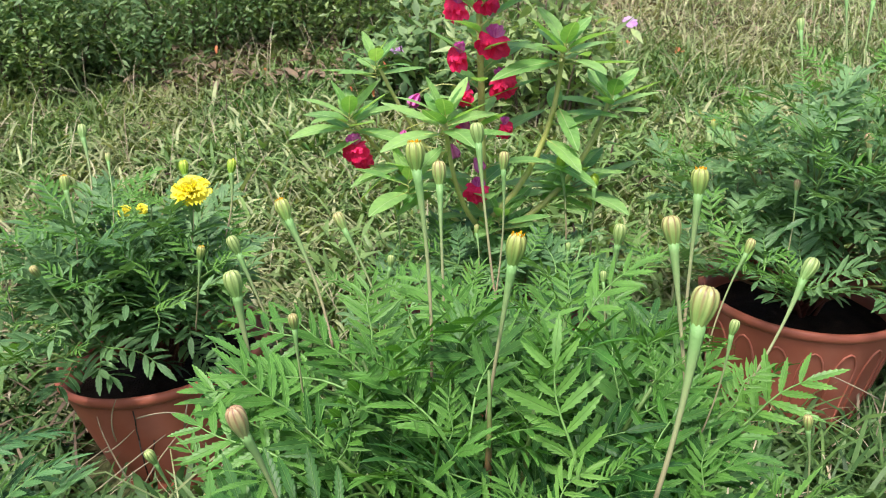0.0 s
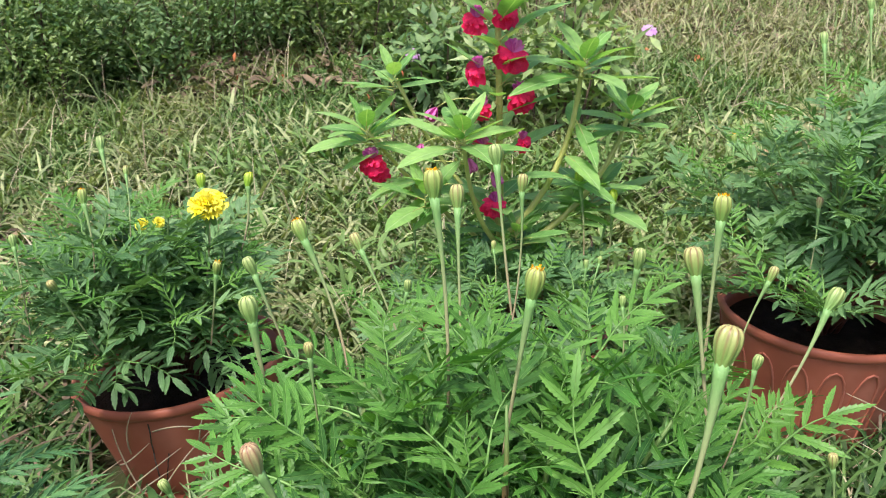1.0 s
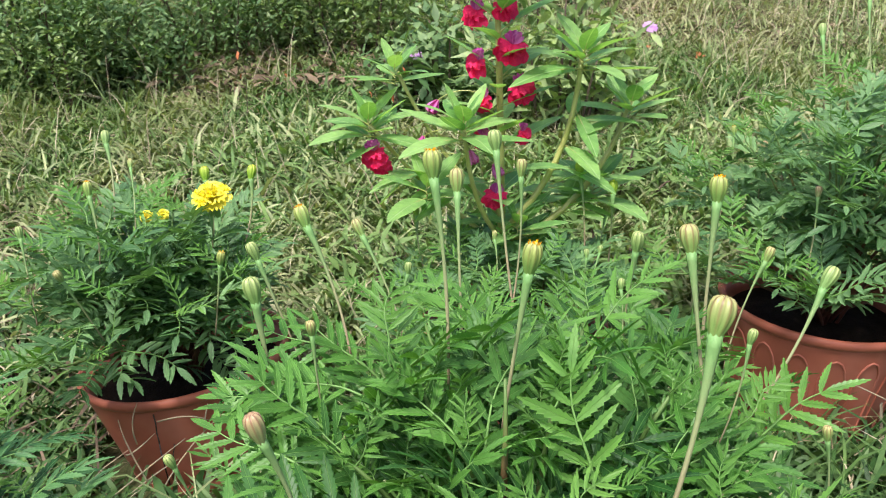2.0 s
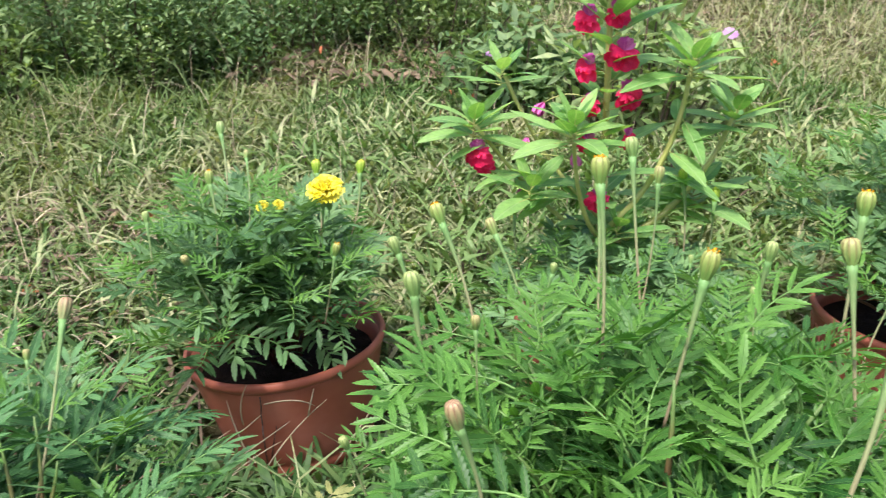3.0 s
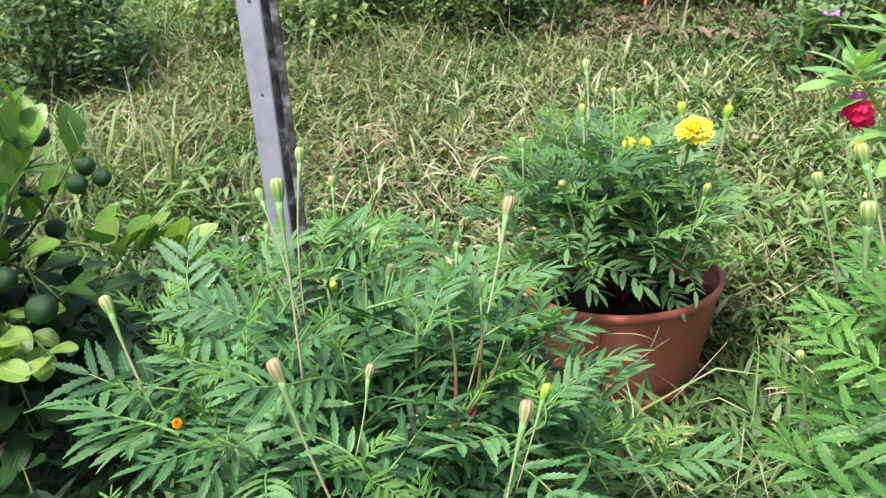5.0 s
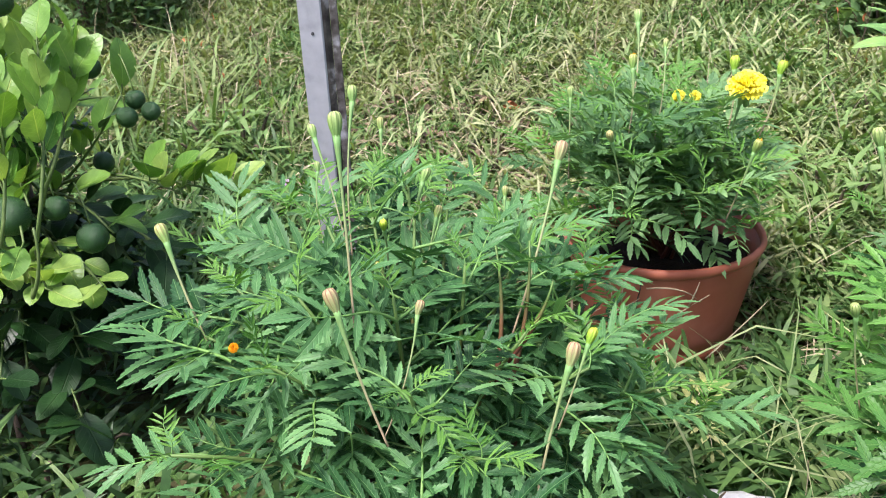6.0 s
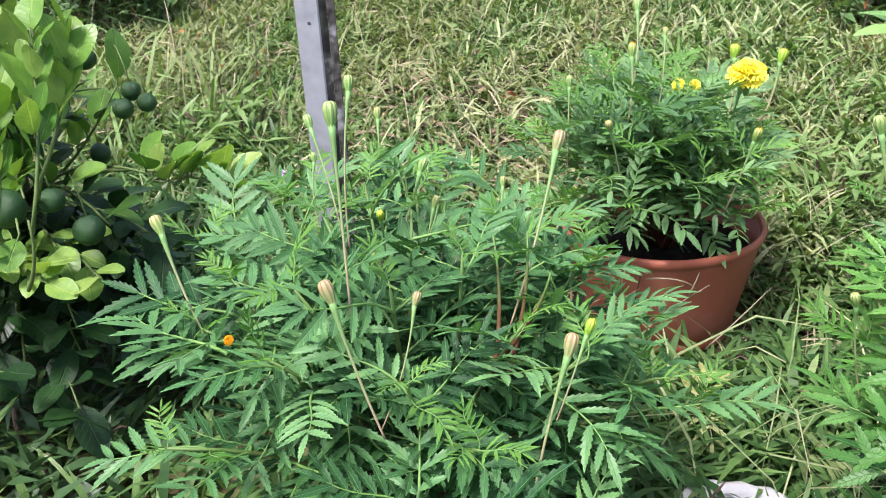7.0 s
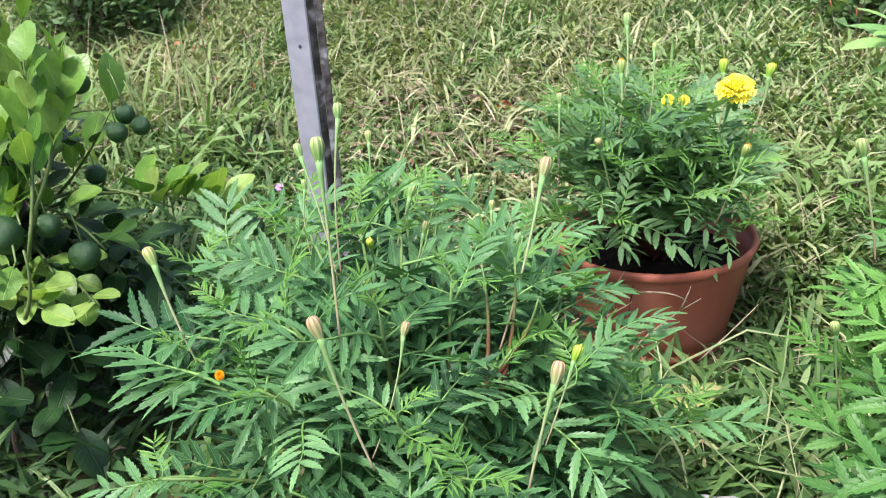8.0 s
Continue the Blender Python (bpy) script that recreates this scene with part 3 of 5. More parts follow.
def bud(plant, head, foot, width, kind):
    """A flower bud, width in centimetres, at head, on a stalk that widens under it and goes down to foot."""
    w = width / 100
    head, foot = Vector(head), Vector(foot)
    origin = plant.matrix_basis.translation
    for leaf in [o for o in plant.children if o.name.startswith("leaf")]:
        m = leaf.matrix_basis
        reach = [m @ Vector((0, 0.125 * u, 0)) + origin for u in (0.45, 0.75, 1.05)]
        if any((q - head).length < 0.042 or (q - head.lerp(foot, 0.4)).length < 0.028 for q in reach):
            bpy.data.objects.remove(leaf)
    d = (head - foot).normalized()
    low = head - d * (w * 0.66)
    deep = foot - d * 0.05 + Vector((0, 0, -0.02))
    side = Vector((random.uniform(-1, 1), random.uniform(-1, 1), 0)) * 0.006
    pts = bend(deep, low, side, 16)
    n = len(pts)
    span = (low - deep).length
    radii = [w * (0.085 + 0.025 * i / n + 0.17 * max(0.0, 1 - span * (1 - i / (n - 1)) / (3.4 * w)) ** 1.5) for i in range(n)]
    s = Shape()
    tube(s, pts, radii, 8)
    stalk = part("flower_stalk", s, STALK, plant)
    up = aim(low, d, (0.3, 0.2, 0.1))
    part("bud", BUDS[kind], None, stalk, BUD_LABEL[kind], up @ Matrix.Rotation(radians(-90), 4, "X") @ Matrix.Diagonal((w, w, w * (0.86 if width >= 1.7 else 0.97), 1)))


def pompon(plant, at, width, tilt=(0, 0, 1), mat=None):
    """An open double marigold: ruffled petals in whorls over a green cup."""
    r = random.Random(int(at[0] * 1000))
    s = Shape()
    for ring, (count, rad, elev, ln) in enumerate(((16, 0.02, 8, 0.50), (16, 0.02, 24, 0.49), (15, 0.02, 42, 0.46), (12, 0.02, 60, 0.42), (8, 0.02, 76, 0.38))):
        for k in range(count):
            a = 2 * math.pi * (k + 0.5 * ring + r.uniform(-0.2, 0.2)) / count
            e = radians(elev + r.uniform(-7, 7))
            out = Vector((math.cos(a) * math.cos(e), math.sin(a) * math.cos(e), math.sin(e)))
            m = aim(out * rad, out, (r.uniform(-0.4, 0.4), r.uniform(-0.4, 0.4), 1))
            L, W = ln * r.uniform(0.9, 1.08), 0.24 * r.uniform(0.85, 1.2)
            verts, uv, faces = [], [], []
            for i, (sy, sw) in enumerate(((0.0, 0.15), (0.55, 0.6), (0.85, 1.0), (1.0, 0.8))):
                for j in range(5):
                    u = j / 4 - 0.5
                    ruff = 0.07 * W * math.sin(j * 2.6 + k) * (3.5 if i > 1 else 0.5)
                    verts.append(m @ Vector((u * W * sw, L * sy - 0.04 * abs(u) * (i == 3), ruff - 0.14 * L * sy * sy)))
                    uv.append((j / 4, sy))
            for i in range(3):
                for j in range(4):
                    faces.append((i * 5 + j, i * 5 + j + 1, (i + 1) * 5 + j + 1, (i + 1) * 5 + j))
            s.add(verts, faces, uv)
    pm = aim(at, tilt, (0.2, 1, 0)) @ Matrix.Rotation(radians(-90), 4, "X") @ Matrix.Scale(width, 4)
    head = part("flower_head", s.mesh("flower_head", mat or PETAL_YELLOW), None, plant, "small orange flower head" if mat else "full double yellow flower head", pm)
    cup = Shape()
    lathe(cup, [(0.07, -0.62), (0.10, -0.4), (0.2, -0.28), (0.26, -0.12), (0.25, 0.0), (0.1, 0.03)], 18)
    part("calyx", cup.mesh("calyx", BUD["green"]), None, plant, "", pm)


# ---- marigold plants ----
def marigold(name, base, crown, spread, low, high, stems, nodes_n, near, seed, label, squash=1.0, size=(0.8, 1.15), lit=0.25, rise=0.0, blades_of=None, upper=None, slope=0.0, back=0.0):
    """A bushy marigold: stems fan out from base to a dome over crown, with feathered leaves in crossed pairs at their nodes."""
    r = random.Random(seed)
    plant = thing(name, base, label, "marigold", "marigold plants")
    big, small = (blades_of or NEAR, YOUNG) if near else (FAR, FAR_YOUNG)
    base, count = Vector(base), 0
    for k in range(stems):
        a = 2.39996 * k + r.uniform(-0.3, 0.3)
        q = math.sqrt((k + 0.5) / stems) * r.uniform(0.9, 1.05)
        tip = Vector((crown[0] + spread * q * math.cos(a), crown[1] + spread * squash * q * math.sin(a), high - (high - low) * q ** 2.2 * r.uniform(0.75, 1.1) + spread * q * (slope * math.cos(a) + back * math.sin(a))))
        start = base + Vector((r.uniform(-1, 1), r.uniform(-1, 1), 0)) * 0.025
        pts = bend(start, tip, (-(tip.x - start.x) * 0.12 * q, -(tip.y - start.y) * 0.12 * q, 0.02), 8)
        s = Shape()
        rad = 0.0042 if near else 0.0034
        tube(s, pts, [rad * (1.15 - 0.75 * i / 8) for i in range(9)], 6)
        part("stem", s, STEM, plant)
        turn = r.uniform(0, 3.14)
        for j in range(nodes_n):
            u = 1.0 - (j / nodes_n) * 0.62
            i = min(7, int(u * 8))
            p = pts[i].lerp(pts[i + 1], u * 8 - i)
            for side in (0, math.pi):
                az = turn + side + j * 1.57 + r.uniform(-0.35, 0.35)
                out = Vector((math.cos(az), math.sin(az), 0))
                away = Vector((p.x - crown[0], p.y - crown[1], 0)) / spread
                lift = (0.75 if j == 0 else 0.5 - 0.13 * j) + rise + r.uniform(-0.4, 0.4)
                d = out + away * 0.5 + Vector((0, 0, lift + r.choice((0, 0, 0.5))))
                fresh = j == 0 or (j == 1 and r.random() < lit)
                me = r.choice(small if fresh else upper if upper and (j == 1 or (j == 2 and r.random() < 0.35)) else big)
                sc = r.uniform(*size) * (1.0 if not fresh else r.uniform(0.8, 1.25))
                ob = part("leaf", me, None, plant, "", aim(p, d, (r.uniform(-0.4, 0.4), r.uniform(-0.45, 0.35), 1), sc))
                count += 1
    return plant


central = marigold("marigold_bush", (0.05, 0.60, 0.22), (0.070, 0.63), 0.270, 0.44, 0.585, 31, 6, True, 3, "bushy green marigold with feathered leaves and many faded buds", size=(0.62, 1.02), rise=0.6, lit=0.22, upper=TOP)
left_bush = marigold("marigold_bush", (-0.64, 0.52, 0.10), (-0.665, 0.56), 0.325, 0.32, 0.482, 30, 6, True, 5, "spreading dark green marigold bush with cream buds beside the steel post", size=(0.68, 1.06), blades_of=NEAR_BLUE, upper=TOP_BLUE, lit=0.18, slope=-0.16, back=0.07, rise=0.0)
pot_plant = marigold("marigold_plant", (-0.51, 1.29, 0.155), (-0.556, 1.262), 0.235, 0.315, 0.485, 42, 5, False, 8, "potted marigold with bluish leaves and one open yellow flower", size=(0.8, 1.15), rise=0.1)
right_plant = marigold("marigold_plant", (0.69, 1.40, 0.215), (0.745, 1.43), 0.375, 0.30, 0.68, 40, 6, False, 11, "tall potted marigold with reddish stems and pale buds", size=(0.8, 1.15), rise=0.22)
small_plant = marigold("marigold_plant", (0.12, 1.29, 0.25), (0.105, 1.22), 0.29, 0.27, 0.425, 34, 4, False, 14, "small marigold with fine leaves under the balsam", size=(0.6, 0.95))

# low sprays on the bush's flank
rl = random.Random(77)
for k in range(9):
    at = Vector((rl.uniform(-0.095, -0.045), 0.42 + 0.022 * k, rl.uniform(0.30, 0.43)))
    part("leaf", rl.choice(NEAR), None, central, "", aim(at, (-1, rl.uniform(-0.45, 0.35), rl.uniform(-0.05, 0.35)), (rl.uniform(-0.3, 0.3), rl.uniform(-0.6, 0.1), 1), rl.uniform(0.95, 1.2)))

for k in range(6):
    at = Vector((rl.uniform(-0.10, -0.03), 0.37 + 0.025 * k, rl.uniform(0.44, 0.52)))
    part("leaf", rl.choice(NEAR), None, central, "", aim(at, (-1, rl.uniform(-0.25, 0.45), rl.uniform(0.0, 0.35)), (rl.uniform(-0.2, 0.2), rl.uniform(-0.7, -0.1), 1), rl.uniform(0.9, 1.1)))

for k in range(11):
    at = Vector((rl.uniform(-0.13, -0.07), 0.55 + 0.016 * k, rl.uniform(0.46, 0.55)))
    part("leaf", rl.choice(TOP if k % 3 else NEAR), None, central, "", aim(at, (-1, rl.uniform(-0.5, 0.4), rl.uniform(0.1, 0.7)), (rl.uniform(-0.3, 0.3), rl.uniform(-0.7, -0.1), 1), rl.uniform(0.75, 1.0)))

# buds of the near bush in the middle
bud(central, (-0.024, 0.672, 0.753), (-0.014, 0.641, 0.618), 1.76, "orange")
bud(central, (0.055, 0.565, 0.709), (0.043, 0.559, 0.630), 1.6, "orange")
bud(central, (0.196, 0.642, 0.696), (0.209, 0.616, 0.609), 1.75, "tan")
bud(central, (0.183, 0.505, 0.693), (0.157, 0.476, 0.587), 2.05, "tan")
bud(central, (0.255, 0.763, 0.700), (0.250, 0.739, 0.593), 1.85, "orange")
bud(central, (0.354, 0.710, 0.627), (0.310, 0.682, 0.560), 1.5, "green")
bud(central, (-0.195, 0.678, 0.628), (-0.185, 0.669, 0.580), 1.8, "green")
bud(central, (-0.233, 0.830, 0.602), (-0.206, 0.823, 0.535), 1.4, "green")
bud(central, (-0.188, 0.893, 0.622), (-0.149, 0.854, 0.530), 1.85, "orange")
bud(central, (-0.138, 0.455, 0.630), (-0.122, 0.455, 0.570), 1.45, "brown")
bud(central, (-0.239, 0.541, 0.535), (-0.224, 0.548, 0.490), 0.9, "green")
bud(central, (-0.121, 0.887, 0.609), (-0.079, 0.851, 0.524), 1.35, "tan")
bud(central, (-0.004, 0.814, 0.691), (0.001, 0.777, 0.578), 1.6, "tan")
bud(central, (0.039, 0.899, 0.713), (0.055, 0.859, 0.593), 1.7, "green")
bud(central, (0.068, 0.867, 0.689), (0.062, 0.847, 0.591), 1.25, "tan")
bud(central, (0.197, 0.835, 0.613), (0.191, 0.828, 0.547), 1.5, "green")
bud(central, (0.312, 0.756, 0.632), (0.292, 0.744, 0.578), 1.0, "tan")
bud(central, (-0.130, 0.620, 0.618), (-0.128, 0.624, 0.576), 0.95, "tan")
bud(central, (0.238, 0.582, 0.633), (0.231, 0.579, 0.600), 0.85, "green")
bud(central, (0.299, 0.552, 0.561), (0.303, 0.549, 0.529), 0.85, "tan")
bud(central, (-0.053, 0.750, 0.618), (-0.055, 0.746, 0.583), 0.8, "green")
bud(central, (0.179, 0.816, 0.570), (0.177, 0.804, 0.541), 0.8, "green")

# low sprays on the flank towards the citrus bush
for k in range(4):
    at = Vector((rl.uniform(-0.83, -0.77), 0.36 + 0.04 * k, rl.uniform(0.36, 0.43)))
    part("leaf", rl.choice(NEAR_BLUE), None, left_bush, "", aim(at, (-1, rl.uniform(-0.5, 0.2), rl.uniform(-0.1, 0.25)), (rl.uniform(-0.3, 0.3), rl.uniform(-0.6, 0.1), 1), rl.uniform(0.9, 1.15)))

# buds of the near bush by the post
bud(left_bush, (-0.724, 0.468, 0.650), (-0.690, 0.428, 0.520), 1.5, "green")
bud(left_bush, (-0.653, 0.338, 0.543), (-0.616, 0.328, 0.479), 1.35, "brown")
bud(left_bush, (-0.473, 0.486, 0.448), (-0.475, 0.434, 0.363), 1.5, "brown")
bud(left_bush, (-0.558, 0.678, 0.579), (-0.560, 0.590, 0.460), 1.5, "brown")
bud(left_bush, (-0.825, 0.669, 0.609), (-0.795, 0.610, 0.490), 1.3, "green")
bud(left_bush, (-0.840, 0.600, 0.580), (-0.780, 0.555, 0.500), 1.1, "green")
bud(left_bush, (-0.923, 0.423, 0.506), (-0.880, 0.405, 0.455), 1.4, "tan")
bud(left_bush, (-0.728, 0.677, 0.517), (-0.736, 0.641, 0.463), 1.2, "green")
bud(left_bush, (-0.696, 0.647, 0.486), (-0.701, 0.619, 0.442), 1.0, "tan")
bud(left_bush, (-0.624, 0.450, 0.480), (-0.628, 0.412, 0.421), 0.95, "brown")
bud(left_bush, (-0.467, 0.535, 0.441), (-0.473, 0.510, 0.405), 1.1, "yellow")
bud(left_bush, (-0.633, 0.710, 0.501), (-0.624, 0.685, 0.453), 0.8, "tan")
bud(left_bush, (-0.863, 0.807, 0.521), (-0.847, 0.783, 0.469), 1.1, "tan")
bud(left_bush, (-0.842, 0.609, 0.531), (-0.833, 0.598, 0.507), 0.8, "green")

bud(left_bush, (-0.724, 0.560, 0.500), (-0.730, 0.575, 0.465), 1.0, "yellow")
bud(left_bush, (-0.733, 0.560, 0.444), (-0.738, 0.570, 0.420), 0.8, "orange")

# the potted plant with the open flower
pompon(pot_plant, (-0.407, 1.235, 0.525), 0.061, (-0.1, -0.35, 1))
bud(pot_plant, (-0.412, 1.240, 0.500), (-0.425, 1.250, 0.440), 1.2, "green")
pompon(pot_plant, (-0.511, 1.215, 0.500), 0.021, (-0.1, -0.8, 0.7))
pompon(pot_plant, (-0.484, 1.217, 0.503), 0.019, (0.2, -0.8, 0.7))
bud(pot_plant, (-0.439, 1.311, 0.544), (-0.433, 1.290, 0.494), 1.7, "yellow")
bud(pot_plant, (-0.362, 1.326, 0.542), (-0.368, 1.304, 0.494), 1.7, "yellow")
bud(pot_plant, (-0.368, 1.124, 0.466), (-0.381, 1.123, 0.402), 1.4, "orange")
bud(pot_plant, (-0.582, 1.047, 0.470), (-0.566, 1.073, 0.404), 1.3, "tan")
bud(pot_plant, (-0.627, 1.369, 0.591), (-0.610, 1.318, 0.519), 1.6, "green")
bud(pot_plant, (-0.593, 1.203, 0.551), (-0.584, 1.179, 0.493), 1.5, "orange")
bud(pot_plant, (-0.558, 1.295, 0.566), (-0.544, 1.226, 0.478), 1.0, "tan")
bud(pot_plant, (-0.676, 1.131, 0.505), (-0.662, 1.103, 0.435), 1.2, "green")

# the tall potted plant
bud(right_plant, (0.688, 1.595, 0.741), (0.676, 1.504, 0.602), 1.6, "green")
bud(right_plant, (0.622, 1.628, 0.562), (0.649, 1.587, 0.466), 1.5, "green")
bud(right_plant, (0.611, 1.621, 0.545), (0.618, 1.592, 0.477), 1.5, "green")
bud(right_plant, (0.585, 1.617, 0.536), (0.594, 1.596, 0.487), 1.3, "green")
bud(right_plant, (0.597, 1.557, 0.522), (0.590, 1.521, 0.439), 1.4, "brown")
bud(right_plant, (0.571, 1.667, 0.526), (0.573, 1.635, 0.451), 1.3, "orange")
bud(right_plant, (0.593, 1.284, 0.521), (0.583, 1.260, 0.437), 1.2, "brown")
bud(right_plant, (0.714, 1.313, 0.589), (0.716, 1.286, 0.498), 1.6, "brown")
bud(right_plant, (0.800, 1.560, 0.800), (0.780, 1.480, 0.600), 1.6, "orange")
bud(right_plant, (0.785, 1.640, 0.800), (0.800, 1.560, 0.620), 1.5, "green")
bud(right_plant, (0.811, 1.488, 0.617), (0.816, 1.439, 0.500), 1.3, "green")

# the small plant under the balsam
bud(small_plant, (0.204, 1.339, 0.544), (0.212, 1.325, 0.470), 1.7, "yellow")
bud(small_plant, (0.265, 1.344, 0.509), (0.262, 1.325, 0.435), 1.7, "yellow")
bud(small_plant, (0.261, 1.365, 0.456), (0.250, 1.351, 0.422), 1.1, "tan")
bud(small_plant, (0.202, 1.198, 0.445), (0.201, 1.179, 0.401), 0.9, "green")
bud(small_plant, (0.224, 1.201, 0.451), (0.215, 1.183, 0.409), 0.8, "green")
bud(small_plant, (0.054, 1.209, 0.472), (0.053, 1.193, 0.434), 0.9, "tan")
bud(small_plant, (-0.085, 1.413, 0.440), (-0.076, 1.393, 0.394), 1.4, "yellow")


# ---- pots ----
def flower_pot(at, top, height, label, lean=(0, 0), panels=False):
    """A tapered plastic pot with a rolled rim, a foot ring and, where asked, a row of arched panels pressed into its wall."""
    ob = thing("flower_pot", at, label, "flower pot", "terracotta pots")
    tilt = Matrix.Translation(at) @ pose(0, 0, 0, lean[0], lean[1], 0)
    foot = top * 0.74
    body = Shape()
    wall = [(foot * 0.96, 0.0), (foot, 0.004), (foot * 1.02, 0.02), (foot * 0.995, 0.026)]
    for i in range(9):
        u = i / 8
        wall.append((foot + (top * 0.955 - foot) * (0.06 + 0.94 * u), 0.03 + (height - 0.055) * u))
    wall += [(top * 0.955, height - 0.022), (top * 0.93, height - 0.012), (top * 0.90, height - 0.05), (foot * 0.97, 0.012), (0.001, 0.010)]
    lathe(body, wall, 56)
    part("pot_body", body, TERRACOTTA, ob, "", tilt)
    rim = Shape()
    lathe(rim, [(top * 0.925, height - 0.02), (top * 0.945, height - 0.004), (top * 0.965, height), (top * 0.99, height - 0.003), (top, height - 0.010), (top * 0.985, height - 0.018), (top * 0.95, height - 0.022)], 56)
    part("rim", rim, TERRACOTTA, ob, "", tilt)
    earth = Shape()
    lathe(earth, [(0.001, height - 0.050), (top * 0.3, height - 0.046), (top * 0.6, height - 0.056), (top * 0.885, height - 0.060)], 40, 0, lambda a, i: 0.03 * math.sin(5 * a + i))
    part("soil", earth, SOIL, ob, "dark damp potting soil", tilt)
    if panels:
        arch = Shape()
        outline = [(-0.5, 0.0), (-0.5, 0.62)] + [(-0.5 * math.cos(a), 0.62 + 0.38 * math.sin(a)) for a in [math.pi * i / 8 for i in range(1, 8)]] + [(0.5, 0.62), (0.5, 0.0), (-0.5, 0.0)]
        pts = []
        w, h0, h1 = radians(15), 0.035, height - 0.045
        for x, y in outline:
            z = h0 + (h1 - h0) * y
            rr = foot + (top * 0.955 - foot) * (0.06 + 0.94 * (z - 0.03) / (height - 0.055)) + 0.0005
            a = x * w
            pts.append(Vector((rr * math.sin(a), -rr * math.cos(a), z)))
        tube(arch, pts, [0.0022] * len(pts), 8, cap=False)
        am = arch.mesh("arch_panel", TERRACOTTA)
        for k in range(18):
            part("arch_panel", am, None, ob, "", tilt @ pose(0, 0, 0, 0, 0, 360 * k / 18 + 8))
    return ob


left_pot = flower_pot((-0.487, 1.291, -0.016), 0.193, 0.226, "terracotta-coloured plastic pot leaning a little in the grass", (-1.9, -6.5))
flower_pot((0.686, 1.402, 0.016), 0.190, 0.257, "terracotta-coloured plastic pot with pressed arches", (0, 1), True)
flower_pot((0.095, 1.31, 0.010), 0.172, 0.262, "terracotta-coloured plastic pot hidden behind marigold leaves")

for k, (a0, lo, hi) in enumerate(((0.6, 0.03, 0.200), (5, 0.045, 0.13))):
    seam = Shape()
    pts = []
    for i in range(9):
        z = lo + (hi - lo) * i / 8
        rr = 0.193 * 0.74 + 0.193 * 0.215 * (0.06 + 0.94 * (z - 0.03) / 0.171) + 0.0002
        a = radians(a0 - 11 * (1 - i / 8) + 0.25 * math.sin(3 * i))
        pts.append(Vector((rr * math.sin(a), -rr * math.cos(a), z)))
    tube(seam, pts, [0.0012 - 0.0003 * k] * 9, 6)
    part("crack", seam, MOTTLED, left_pot, "dark crack down the pot's wall", Matrix.Translation((-0.487, 1.291, -0.016)) @ pose(0, 0, 0, -1.9, -6.5, 0))


def grow_bag(at, top, height, label):
    """A creased white plastic growing bag with a folded-down mouth, filled with soil."""
    ob = thing("grow_bag", at, label, "grow bag", "grow bags")
    s = Shape()
    rings = [(top * 0.80, 0.0), (top * 0.97, 0.015), (top * 1.04, height * 0.3), (top * 1.0, height * 0.7), (top * 0.98, height - 0.01), (top * 1.0, height), (top * 0.95, height - 0.004), (top * 0.92, height - 0.03)]
    lathe(s, rings, 48, 0, lambda a, i: 0.035 * math.sin(7 * a + 0.9 * i) + 0.02 * math.sin(17 * a - 1.7 * i))
    part("bag", s, SACK, ob, "", Matrix.Translation(at))
    e = Shape()
    lathe(e, [(0.001, height - 0.02), (top * 0.5, height - 0.022), (top * 0.94, height - 0.026)], 32)
    part("soil", e, SOIL, ob, "dark soil", Matrix.Translation(at))


grow_bag((0.03, 0.61, 0.0), 0.15, 0.24, "white plastic grow bag under the marigold bush")
grow_bag((-0.64, 0.53, 0.0), 0.14, 0.12, "low white plastic grow bag under the marigold bush")


# ---- balsam in the middle pot ----
def blade_leaf(name, mats, L, W, teeth, fold, curl, stalk=0.0):
    """A single lance or oval leaf along +y on a short stalk."""
    s = Shape()
    leaflet(s, Matrix.Translation((0, stalk, 0)), L, W, teeth, fold, curl, bite=0.93)
    tube(s, [(0, 0, 0), (0, stalk * 0.6, 0), (0, stalk + L * 0.25, -curl * L * 0.05)], [0.0014, 0.0012, 0.0006], 5, 1, cap=False)
    return s.mesh(name, mats)


def oval_leaf(name, mat, L, W, fold, curl, stalk, notch=0.0):
    """A smooth-edged oval leaf with a rounded tip."""
    s = Shape()
    verts, uv, faces = [], [], []
    n = 7
    for i in range(n + 1):
        u = i / n
        w = 0.5 * W * math.sin(math.pi * min(0.985, 0.03 + 0.955 * u)) ** 0.62
        for x in (-1, -0.5, 0, 0.5, 1):
            verts.append((x * w, stalk + L * u, fold * abs(x) * w - curl * L * u * u + 0.03 * W * math.sin(9 * u + 3 * x)))
            uv.append((0.5 + 0.5 * x, u))
    for i in range(n):
        for k in range(4):
            faces.append((i * 5 + k, i * 5 + k + 1, i * 5 + k + 6, i * 5 + k + 5))
    s.add(verts, faces, uv)
    tube(s, [(0, 0, 0), (0, stalk * 0.5, 0.001), (0, stalk + L * 0.05, 0)], [0.0014, 0.0013, 0.0010], 5, 1, cap=False)
    return s.mesh(name, [mat, TWIG])


balsam = thing("balsam_plant", (0.095, 1.345, 0.20), "tall garden balsam with red and magenta flowers in a pot", "balsam")
BL = [blade_leaf("leaf", [BALSAM_LEAF, BALSAM_STEM], 0.095, w, 9, f, c, 0.012) for w, f, c in ((0.044, 0.18, 0.08), (0.050, 0.12, 0.22), (0.042, 0.22, 0.0), (0.052, 0.1, 0.28))]


